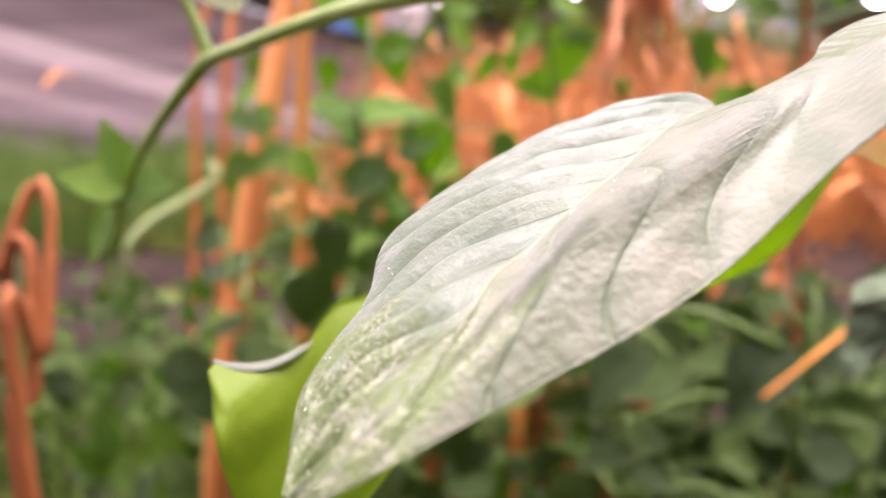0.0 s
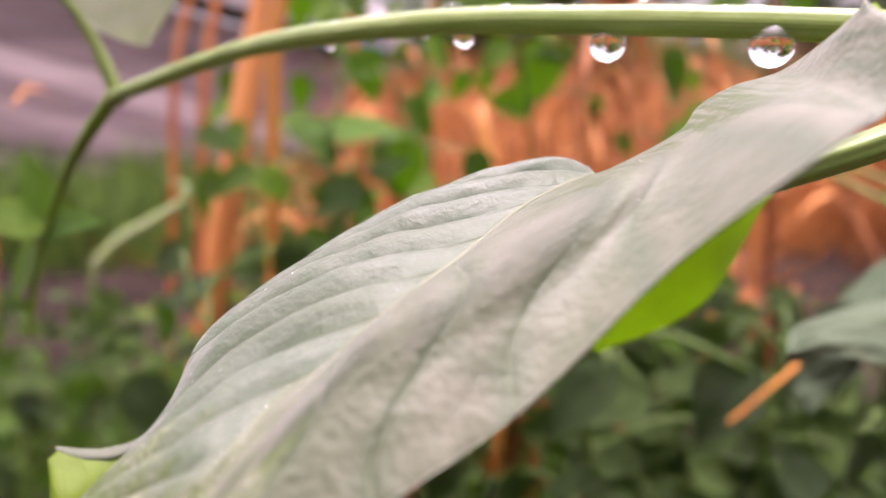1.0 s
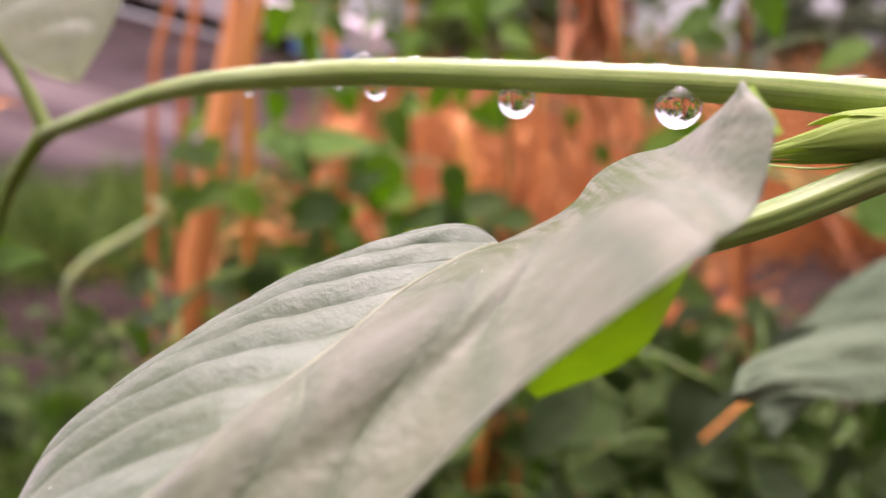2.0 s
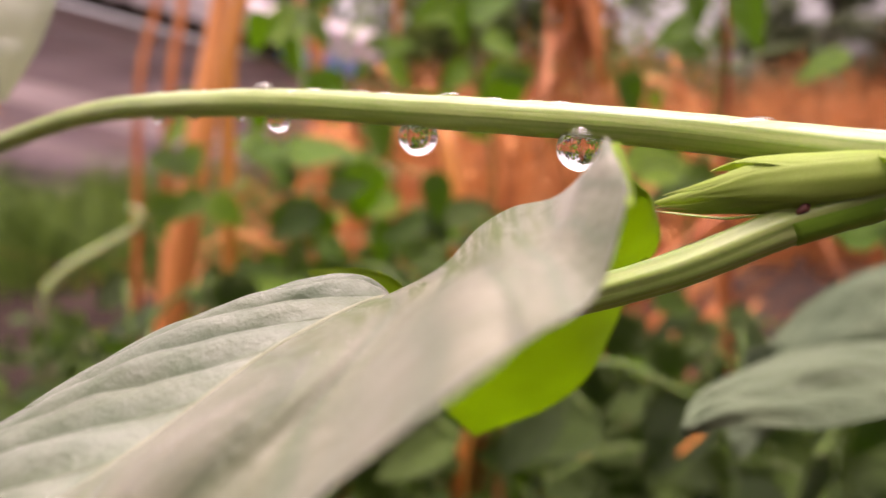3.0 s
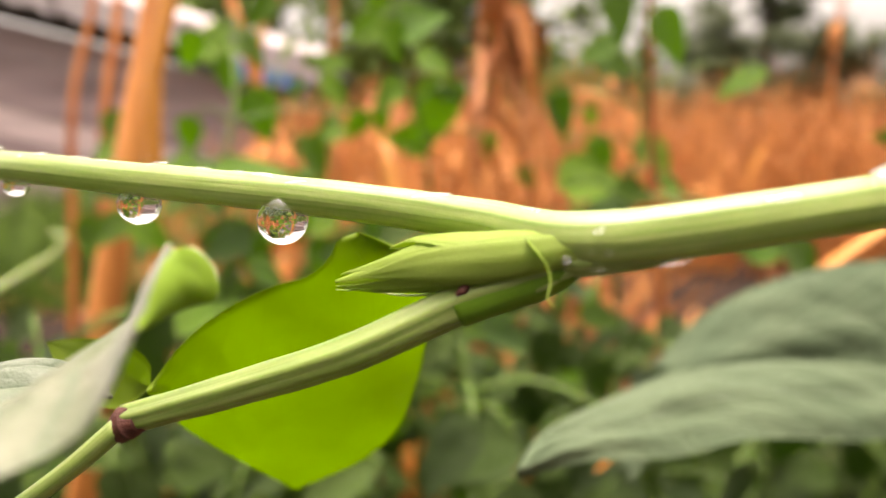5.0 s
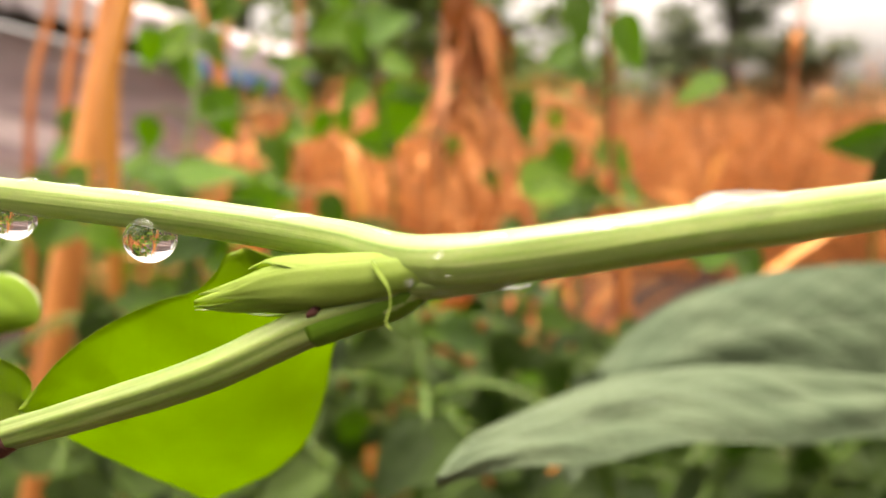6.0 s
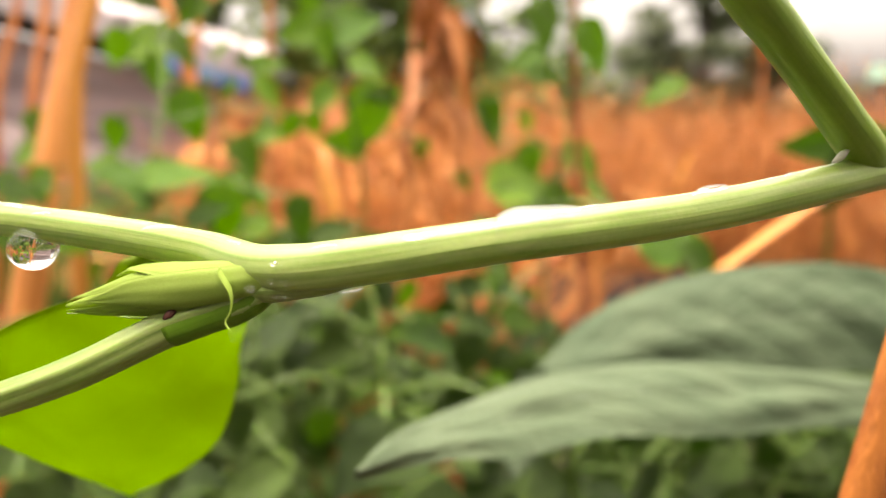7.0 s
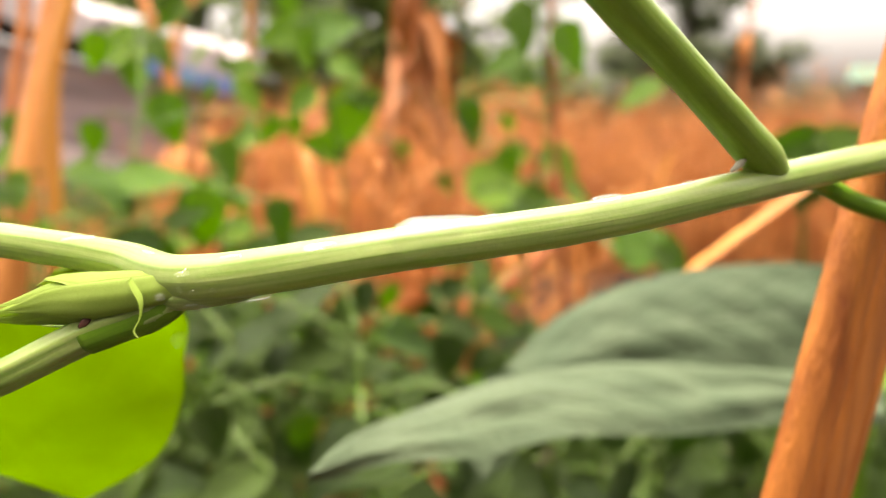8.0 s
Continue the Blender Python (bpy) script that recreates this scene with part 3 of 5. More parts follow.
def unseen_wall(name, a, b, tall):
    """An unseen plain wall, added to hold back low sky light behind the camera."""
    a, b = Vector(a), Vector(b)
    d = (b - a).normalized()
    n = Vector((-d.y, d.x, 0)) * 0.1
    verts = [p + s * n + Vector((0, 0, z)) for p in (a, b) for s in (-1, 1) for z in (-0.2, tall)]
    me = faces(name, verts, [(0, 4, 5, 1), (2, 3, 7, 6), (1, 5, 7, 3), (0, 1, 3, 2), (4, 6, 7, 5), (0, 2, 6, 4)], smooth=False)
    me.materials.append(WALL)
    tagged(new(name, me), "plain grey unseen wall, added to block low sky light", "wall", "", "structure")


unseen_wall("wall_south", (-1.3, -0.6, 0), (1.7, -0.6, 0), 1.7)
unseen_wall("wall_west", (-1.2, -0.5, 0), (-1.2, 0.25, 0), 1.7)
unseen_wall("wall_east", (1.6, -0.5, 0), (1.6, 0.25, 0), 1.7)


def strands(name, spots, material, label, category, sides=3, segs=4):
    """Many thin bent stalks in one mesh: spots of (x, y, height, radius, lean azimuth, lean)."""
    verts, polys = [], []
    for x, y, h, r, az, lean in spots:
        base = len(verts)
        for k in range(segs + 1):
            s = k / segs
            off = lean * h * s * s
            cx, cy, cz = x + math.cos(az) * off, y + math.sin(az) * off, h * (s - 0.25 * min(1, lean) * s * s) - 0.03 * (k == 0)
            rr = r * (1 - 0.85 * s)
            for j in range(sides):
                a = 2 * math.pi * j / sides + az
                verts.append((cx + rr * math.cos(a), cy + rr * math.sin(a) * 0.45, cz))
        for k in range(segs):
            for j in range(sides):
                a = base + k * sides + j
                b = base + k * sides + (j + 1) % sides
                polys.append((a, b, b + sides, a + sides))
    me = faces(name, verts, polys)
    me.materials.append(material)
    return tagged(new(name, me), label, category, "", "stuff")


def dry_field():
    rng = random.Random(5)
    spots = []
    while len(spots) < 15000:
        y = 1.25 + 7.5 * rng.random() ** 1.4
        az = radians(rng.uniform(-8, 62))
        x = 0.05 + y * math.tan(az)
        d = math.hypot(x, y)
        # bare soil lies before the field to the right
        if radians(15) < az < radians(48) and d < 4.2 + 0.5 * noise.noise(Vector((az * 9, 2, 2))):
            continue
        clump = noise.noise(Vector((x * 3.1, y * 3.1, 9)))
        if clump < rng.uniform(-0.7, 0.15):
            continue
        tall = 1.0 + 0.16 * clump + rng.gauss(0, 0.06) + 0.022 * max(0, d - 2) + 0.7 * min(1.5, max(0, d - 2) / 4) * noise.noise(Vector((x * 1.6, y * 1.6, 4)))
        if d < 1.9:
            tall *= 0.92
        if rng.random() < 0.25:
            spots.append((x, y, tall * rng.uniform(0.5, 1.0), rng.uniform(0.007, 0.014), rng.uniform(0, 6.28), rng.uniform(0.2, 0.8)))
        else:
            spots.append((x, y, tall * rng.uniform(0.7, 1.02), rng.uniform(0.003, 0.009), rng.uniform(0, 6.28), abs(rng.gauss(0, 0.3))))
    verts, polys = [], []
    for x, y, h, r, az, lean in spots:
        if rng.random() < 0.4:
            continue
        z = h * rng.uniform(0.45, 1.0)
        a, size, w, rise = rng.uniform(0, 6.28), rng.uniform(0.05, 0.17), rng.uniform(0.002, 0.007), rng.uniform(-0.6, 0.9)
        c = Vector((x + math.cos(az) * lean * z * z / h, y + math.sin(az) * lean * z * z / h, z))
        d = Vector((math.cos(a), math.sin(a), rise))
        across = Vector((-math.sin(a), math.cos(a), rng.uniform(-0.8, 0.8))) * w
        k = len(verts)
        for u, ww in ((0.0, 0.4), (0.35, 1.0), (0.7, 0.8), (1.0, 0.05)):
            p = c + d * size * u - Vector((0, 0, size * 0.9 * u * u))
            verts += [p - across * ww, p + across * ww + Vector((0, 0, 0.002))]
        polys += [(k, k + 1, k + 3, k + 2), (k + 2, k + 3, k + 5, k + 4), (k + 4, k + 5, k + 7, k + 6)]
    me = faces("dry_leaf_litter", verts, polys)
    me.materials.append(DRY)
    tagged(new("dry_leaf_litter", me), "dry orange leaves hanging among the stalks", "dry leaves", "", "stuff")
    strands("dry_stalk_field", spots, DRY, "dense field of dry orange stalks standing upright", "dry stalks", 4, 5)


dry_field()


def grass_patch(name, seed, x0, x1, y0, y1, count, tall, label):
    rng = random.Random(seed)
    spots = []
    for _ in range(count):
        x, y = rng.uniform(x0, x1), rng.uniform(y0, y1)
        edge = min(x - x0, x1 - x, (y - y0) * 1.5, (y1 - y) * 1.5)
        if edge < 0.5 * rng.random() + 0.3 * noise.noise(Vector((x * 1.7, y * 1.7, 5))):
            continue
        h = tall * rng.uniform(0.5, 1.0) * (0.8 + 0.5 * noise.noise(Vector((x * 2, y * 2, seed))))
        spots.append((x, y, h, rng.uniform(0.006, 0.016), rng.uniform(0, 6.28), rng.uniform(0.05, 0.7)))
    strands(name, spots, GRASS, label, "grass")


grass_patch("grass", 1, -6.5, -0.2, 3.3, 6.0, 7000, 0.75, "tall fresh green grass at the foot of the shed")
grass_patch("grass", 2, -3.5, 0.4, 0.9, 2.2, 3000, 0.38, "low green weeds on damp soil")
grass_patch("grass", 3, -4.0, 7.0, -2.5, 2.0, 6000, 0.22, "short weeds between the bean plants")


# ---------------- shed beyond the garden ----------------
def box(bm, size, m):
    v = bmesh.ops.create_cube(bm, size=1.0, matrix=m @ Matrix.Diagonal((*size, 1)))["verts"]
    bmesh.ops.bevel(bm, geom=list({e for w in v for e in w.link_edges}), offset=min(size) * 0.08, segments=1, affect="EDGES")


def shed():
    s = thing("shed", (-3.0, 6.3, 0), "weathered wooden shed with a sloping pale tin roof", "shed")
    slope = math.atan2(0.40, 1.44)
    rng = random.Random(3)
    # the rake falls from the high corner to the low one
    for k in range(13):
        bm = bmesh.new()
        drop = 0.235 * k
        cx = -3.1
        cz = 1.16 + (cx + 0.62) * -math.tan(slope) - drop - 0.16
        length = 4.9 + rng.uniform(-0.1, 0.1)
        box(bm, (length, 0.05, 0.222), Matrix.Translation((cx, 6.1 + rng.uniform(0, 0.03), cz)) @ Matrix.Rotation(slope, 4, "Y"))
        for v in bm.verts:
            v.co.z = max(v.co.z, -0.05)
        part("board", bm, BOARD_DARK if k in (0, 1, 2, 4, 6, 7, 9, 11) else BOARD, s)
    bm = bmesh.new()
    box(bm, (0.12, 0.12, 1.2), Matrix.Translation((-0.72, 6.2, 0.58)))
    part("post", bm, DARKWOOD, s)
    bm = bmesh.new()
    box(bm, (0.14, 0.14, 2.5), Matrix.Translation((-5.5, 6.2, 1.2)))
    part("post", bm, DARKWOOD, s)
    bm = bmesh.new()
    box(bm, (5.6, 0.10, 0.14), Matrix.Translation((-3.15, 5.92, 1.22 + 2.53 * math.tan(slope))) @ Matrix.Rotation(slope, 4, "Y"))
    part("beam", bm, DARKWOOD, s, "dark beam under the roof edge")
    # corrugated roof sheets
    for k in range(6):
        verts, polys = [], []
        n = 24
        x0 = -0.43 - 0.93 * (k + 1)
        for i in range(n + 1):
            x = x0 + 0.97 * i / n
            z = 1.27 - (x + 0.55) * math.tan(slope) + 0.018 * math.sin(i * 2 * math.pi / 6) + 0.006 * (k % 2)
            for y, dz in ((5.62, 0.0), (8.6, 0.25)):
                verts += [(x, y, z + dz - 0.01), (x, y, z + dz + 0.20)]
        for i in range(n):
            a = 4 * i
            polys += [(a, a + 4, a + 6, a + 2), (a + 1, a + 3, a + 7, a + 5), (a, a + 1, a + 5, a + 4), (a + 2, a + 6, a + 7, a + 3)]
        polys += [(0, 2, 3, 1), (4 * n, 4 * n + 1, 4 * n + 3, 4 * n + 2)]
        part("roof_sheet", faces("roof_sheet", verts, polys, smooth=False), TIN, s)
    bm = bmesh.new()
    box(bm, (0.62, 0.02, 0.11), Matrix.Translation((-0.74, 5.59, 1.26)) @ Matrix.Rotation(slope, 4, "Y"))
    part("edge_strip", bm, BLUE, s, "blue strip along the low roof end")


shed()


# ---------------- far building and trees ----------------
def far_building():
    b = thing("far_building", (27, 27, 0), "low grey building with a green roof beyond the field", "building")
    turn = Matrix.Translation((26.2, 26.0, 0)) @ Matrix.Rotation(radians(-44), 4, "Z")
    bm = bmesh.new()
    box(bm, (9, 5, 2.0), turn @ Matrix.Translation((2.5, 0, 1.0)))
    part("wall", bm, PLASTER, b)
    verts = [turn @ Vector(v) for v in ((-2.4, -3.2, 1.95), (7.4, -3.2, 1.95), (7.4, 0, 2.75), (-2.4, 0, 2.75), (-2.4, 3.2, 1.95), (7.4, 3.2, 1.95))]
    part("roof", faces("roof", verts, [(0, 1, 2, 3), (3, 2, 5, 4), (0, 3, 4), (1, 5, 2), (0, 4, 5, 1)], smooth=False), ROOF_GREEN, b, "dark green painted sheet roof")
    for k in range(4):
        bm = bmesh.new()
        box(bm, (1.7, 0.1, 1.2), turn @ Matrix.Translation((-0.6 + 2.2 * k, -2.53, 1.05)))
        part("shutter", bm, PAINT, b, "green painted shutter")


far_building()


def tree(x, y, height, spread, seed, label, leaves=1500, low=0.25):
    rng = random.Random(seed)
    t = thing("tree", (x, y, 0), label, "tree", "trees behind the field")
    pts = [(x, y, -0.2), (x + 0.05 * height * rng.uniform(-1, 1), y, 0.3 * height), (x + 0.06 * height * rng.uniform(-1, 1), y, 0.62 * height), (x, y, 0.9 * height)]
    part("trunk", tube("trunk", pts, [0.035 * height, 0.028 * height, 0.018 * height, 0.006 * height], 14, 9, rough=0.25, seed=seed), BARK, t)
    tips = []
    for k in range(9):
        a = rng.uniform(0, 6.28)
        z0 = height * rng.uniform(low, 0.8)
        r = spread * rng.uniform(0.5, 1.0) * (1.1 - 0.5 * z0 / height)
        tip = Vector((x + math.cos(a) * r, y + math.sin(a) * r, z0 + height * rng.uniform(0.05, 0.2)))
        mid = Vector((x + math.cos(a) * r * 0.5, y + math.sin(a) * r * 0.5, z0 + height * 0.04))
        part("limb", tube("limb", [(x, y, z0), mid, tip], [0.012 * height, 0.008 * height, 0.003 * height], 7, 6), BARK, t)
        tips += [tip, mid]
    tips.append(Vector((x, y, 0.95 * height)))
    verts, polys = [], []
    for _ in range(leaves):
        c = rng.choice(tips) + Vector((rng.gauss(0, 0.16), rng.gauss(0, 0.16), rng.gauss(0, 0.11))) * spread
        a, ti, size = rng.uniform(0, 6.28), rng.uniform(-0.9, 0.6), rng.uniform(0.04, 0.09) * spread
        d = Vector((math.cos(a) * math.cos(ti), math.sin(a) * math.cos(ti), math.sin(ti)))
        w = d.cross(Vector((rng.uniform(-1, 1), rng.uniform(-1, 1), 1))).normalized() * 0.38
        k = len(verts)
        verts += [c - d * size, c + w * size, c + d * size - Vector((0, 0, 0.2 * size)), c - w * size]
        polys += [(k, k + 1, k + 2), (k, k + 2, k + 3)]
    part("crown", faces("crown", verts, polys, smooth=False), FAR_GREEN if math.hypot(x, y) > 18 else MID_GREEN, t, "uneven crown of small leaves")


def far_row():
    def at(az, d):
        return d * math.sin(radians(az)), d * math.cos(radians(az))
    for az, d, h, sp, seed, leaves, low, label in (
            (30.5, 24, 7.5, 1.9, 11, 5500, 0.12, "tall dark tree against the pale sky"),
            (27.0, 22, 3.4, 2.0, 12, 5500, 0.1, "dark round bush behind the dry field"),
            (34.5, 25, 3.2, 2.0, 13, 5500, 0.1, "dark round bush behind the dry field"),
            (21.5, 20, 2.0, 1.8, 14, 3000, 0.1, "dark low bush behind the dry field"),
            (14.0, 14, 4.2, 2.6, 15, 2400, 0.1, "broad green tree behind the dry field"),
            (7.0, 13, 5.2, 2.8, 16, 2600, 0.1, "broad green tree behind the dry field"),
            (0.0, 13, 5.0, 2.6, 17, 2400, 0.1, "broad green tree beside the shed"),
            (-7.0, 15, 5.6, 3.0, 18, 2600, 0.1, "broad green tree behind the shed"),
            (38.5, 27, 1.7, 1.5, 19, 2500, 0.1, "dark low bush beside the far building"),
            (50.0, 22, 4.0, 3.0, 20, 1800, 0.1, "dark tree at the edge of the field")):
        x, y = at(az, d)
        tree(x, y, h, sp, seed, label, leaves, low)


far_row()


# ---------------- stakes and dry straps ----------------
def strap(parent, name, points, widths, material, thick=0.12, label="", ribs=0):
    return part(name, tube(name, points, widths, 260, 14, ribs, 0.05, 0.12, thick), material, parent, label)


def stake(points, radii, material, label, group="bamboo stakes", n=36):
    s = thing("stake", points[0], label, "stake", group)
    part("pole", tube("pole", points, radii, n, 12, 0, 0, 0.12, 0.7, len(points)), material, s)
    p = curve(points, 9)
    rr = np.interp(np.linspace(0, 1, 9), np.linspace(0, 1, len(radii)), radii)
    for k in range(1, 8, 2):
        a, b = p[k] - (p[k + 1] - p[k]) * 0.02, p[k] + (p[k + 1] - p[k]) * 0.02
        part("knot", tube("knot", [a, p[k], b], [rr[k] * 1.02, rr[k] * 1.16, rr[k] * 1.02], 7, 12, 0, 0, 0, 0.72), material, s)
    return s


stake([(-0.33, 0.70, 0), (-0.285, 0.71, 0.45), (-0.240, 0.735, 0.734), (-0.189, 0.80, 1.021), (-0.165, 0.83, 1.16)], [0.022, 0.024, 0.024, 0.020, 0.012], BAMBOO, "broad rust-orange split stake wrapped in dry leaf")
stake([(-0.18, 0.62, 0), (-0.150, 0.64, 0.6), (-0.1275, 0.652, 1.022), (-0.109, 0.669, 1.109), (-0.098, 0.68, 1.3)], [0.006, 0.008, 0.0095, 0.010, 0.009], CANE, "yellow-orange cane stake standing in the bean row")
stake([(-0.74, 1.66, 0), (-0.67, 1.69, 0.6), (-0.628, 1.714, 1.026), (-0.572, 1.762, 1.271), (-0.55, 1.78, 1.6)], [0.013, 0.013, 0.012, 0.011, 0.009], BAMBOO, "thin orange bamboo stake leaning over the bed")
stake([(-0.66, 1.66, 0), (-0.6, 1.69, 0.6), (-0.556, 1.703, 0.998), (-0.513, 1.757, 1.27), (-0.50, 1.77, 1.6)], [0.016, 0.016, 0.015, 0.014, 0.011], BAMBOO, "thin orange bamboo stake leaning over the bed")
stake([(-0.05, 1.05, 0), (-0.03, 1.05, 0.7), (0.01, 1.06, 1.1), (0.02, 1.06, 1.35)], [0.007, 0.008, 0.007, 0.005], BAMBOO, "thin dry orange stake between bean leaves")
stake([(0.40, 0.62, 0), (0.34, 0.60, 0.62), (0.305, 0.60, 0.95), (0.292, 0.602, 1.2)], [0.005, 0.005, 0.0045, 0.004], HUSK, "thin brown dry stick holding up a bean vine")


def dead_leaf(parent, at, size, az, fall, wide, kind, rng):
    """A shrivelled hanging leaf: wide at the shoulder, its sides rolled in, drawn to a point."""
    d = np.array([math.cos(az), 0.7 * math.sin(az), 0])
    side = np.array([-math.sin(az), 0.7 * math.cos(az), 0])
    rows = []
    roll = rng.uniform(0.3, 0.9)
    for i in range(9):
        s = i / 8
        w = size * wide * math.sin(math.pi * min(1, 0.08 + s ** 0.6 * 0.92)) * (1 - 0.5 * s)
        c = np.array(at) + d * size * (0.55 * math.sin(s * 1.7)) + np.array((0, 0, -1)) * size * fall * s ** 1.4
        rows.append([c + side * w * q * (1 - 0.25 * abs(q)) + d * roll * w * q * q + np.array((0, 0, 0.12 * size * noise.noise(Vector((s * 4, q * 2, size * 90))))) for q in np.linspace(-1, 1, 7)])
    part("dead_leaf", blade("dead_leaf", np.array(rows), 0.001), kind, parent)


def bundle():
    """A stake with a hanging bundle of dead leaves."""
    s = thing("leaf_bundle", (0.12, 0.70, 0), "dead rust-brown leaves bundled round a stake", "dead leaves")
    axis = curve([(0.10, 0.69, 0), (0.137, 0.704, 0.80), (0.173, 0.726, 0.94), (0.200, 0.75, 1.08), (0.21, 0.758, 1.35)], 60)
    part("pole", tube("pole", axis[::6], [0.006, 0.005, 0.004, 0.004, 0.004], 40, 12, 0, 0, 0.2), BAMBOO, s)
    rng = random.Random(8)
    for _ in range(20):
        dead_leaf(s, axis[rng.randint(43, 51)] + (rng.gauss(0, 0.02), rng.gauss(0, 0.02), 0), rng.uniform(0.03, 0.075), rng.uniform(0, 6.28), rng.uniform(0.9, 2.2), rng.uniform(0.08, 0.22), rng.choice((DEAD, DEAD, BAMBOO)), rng)
    for _ in range(9):
        dead_leaf(s, axis[rng.randint(46, 51)], rng.uniform(0.05, 0.085), rng.uniform(0, 6.28), rng.uniform(0.9, 2.0), rng.uniform(0.12, 0.3), rng.choice((DEAD, DEAD, BAMBOO)), rng)
    c = axis[51]
    part("cap", tube("cap", [c + (-0.03, 0, 0.01), c + (-0.012, -0.01, 0.03), c + (0.015, -0.01, 0.03), c + (0.03, 0, 0.005)], [0.008, 0.022, 0.022, 0.008], 24, 14, 0, 0, 0.6), BARK, s, "dark brown matted top")


bundle()


def strip_thing(points, widths, material, label, thick=0.14):
    s = thing("dead_reed", points[0], label, "dry leaf", "dry strips of leaf")
    strap(s, "strip", points, widths, material, thick)
    part("rib", tube("rib", [np.array(p) + (0, -0.0006, 0) for p in curve(points, 160)], [w * 0.18 for w in (widths[0], widths[len(widths) // 2], widths[-1])], 160, 8), material, s)


strip_thing([(-0.17, 0.235, 0.62), (-0.163, 0.2295, 0.8975), (-0.1506, 0.239, 0.931), (-0.1382, 0.2474, 0.9602), (-0.133, 0.2464, 0.953), (-0.132, 0.242, 0.939), (-0.1341, 0.231, 0.90), (-0.1392, 0.217, 0.849), (-0.15, 0.21, 0.0)], [0.0022, 0.0026, 0.0028, 0.0024, 0.0020, 0.0024, 0.0026, 0.0030, 0.0032], RUST, "rust-orange dead blade bent over in a loop", 0.9)
strip_thing([(-0.16, 0.245, 0.90), (-0.1465, 0.2414, 0.9393), (-0.1403, 0.241, 0.9373), (-0.1382, 0.2367, 0.9213), (-0.1382, 0.227, 0.885), (-0.1444, 0.217, 0.80), (-0.15, 0.215, 0.0)], [0.0016, 0.0026, 0.0026, 0.0028, 0.0026, 0.0032, 0.0032], RUST, "crumpled rust-red dead blade beside the loop", 0.9)
strip_thing([(0.155, 0.29, 0.854), (0.2097, 0.2689, 0.9285), (0.2438, 0.2672, 0.9529), (0.2877, 0.2649, 0.9832), (0.335, 0.26, 1.014)], [0.002, 0.004, 0.006, 0.006, 0.004], CANE, "yellow-orange dry blade lying across the vines")


def leaning_stalk(points, radii, material, label, head=False):
    """A broken dry stalk leaning in the field, with a shrivelled leaf or a seed head."""
    s = thing("dry_stalk", points[0], label, "dry stalk", "leaning dry stalks")
    part("stalk", tube("stalk", points, radii, 24, 10, 0, 0, 0.15, 0.8, len(points)), material, s)
    p = curve(points, 8)
    rng = random.Random(int(1000 * abs(points[0][0])))
    for k in (2, 4, 5):
        dead_leaf(s, p[k], 12 * radii[0], rng.uniform(0, 6.28), 1.3, 0.2, material, rng)
    if head:
        part("seed_head", tube("seed_head", [p[-1], p[-1] + (0, 0, -0.05), p[-1] + (0.005, 0, -0.11)], [0.012, 0.028, 0.016], 12, 10, 0, 0, 0.4), material, s)


leaning_stalk([(-0.20, 1.28, 0.0), (-0.17, 1.28, 0.55), (-0.096, 1.292, 0.754), (-0.01, 1.305, 0.90), (0.064, 1.319, 1.032)], [0.008, 0.009, 0.010, 0.009, 0.005], BAMBOO, "leaning orange stalk among bean leaves")
leaning_stalk([(0.62, 1.20, 0.0), (0.60, 1.22, 0.6), (0.575, 1.232, 0.855), (0.521, 1.272, 0.992), (0.50, 1.29, 1.08)], [0.008, 0.009, 0.010, 0.009, 0.005], BAMBOO, "leaning pale orange stalk in the dry field")
leaning_stalk([(0.10, 1.0, 0.0), (0.095, 1.0, 0.5), (0.091, 1.01, 0.826), (0.083, 1.033, 0.931), (0.08, 1.04, 0.97)], [0.012, 0.014, 0.017, 0.015, 0.006], CANE, "broad orange dry stalk beside bean leaves")
leaning_stalk([(0.20, 0.85, 0.0), (0.25, 0.848, 0.6), (0.297, 0.848, 0.749), (0.37, 0.848, 0.818), (0.42, 0.85, 0.86)], [0.008, 0.009, 0.010, 0.010, 0.005], HUSK, "rust-orange stalk bent low over the bed")
leaning_stalk([(-0.10, 1.21, 0.0), (-0.11, 1.212, 0.8), (-0.135, 1.214, 1.089), (-0.171, 1.247, 1.21), (-0.20, 1.26, 1.34)], [0.010, 0.011, 0.011, 0.010, 0.008], BAMBOO, "tall orange stalk crossing before the shed roof")
leaning_stalk([(-0.13, 1.23, 0.0), (-0.128, 1.22, 0.8), (-0.122, 1.216, 1.112), (-0.077, 1.228, 1.21), (-0.04, 1.24, 1.32)], [0.009, 0.010, 0.010, 0.009, 0.007], BAMBOO, "tall orange stalk crossing before the shed roof")
leaning_stalk([(0.35, 1.03, 0.0), (0.345, 1.03, 0.5), (0.337, 1.04, 0.707), (0.313, 1.099, 0.966), (0.305, 1.11, 1.02)], [0.007, 0.008, 0.009, 0.008, 0.004], BAMBOO, "thin orange stalk before the dry field")
leaning_stalk([(1.95, 2.76, 0.0), (1.97, 2.78, 0.7), (1.993, 2.795, 1.12), (2.03, 2.82, 1.38), (2.07, 2.845, 1.52), (2.02, 2.83, 1.42), (1.993, 2.80, 1.32)], [0.010, 0.010, 0.009, 0.008, 0.006, 0.006, 0.006], BAMBOO, "tall dry stalk with a drooping seed head", True)


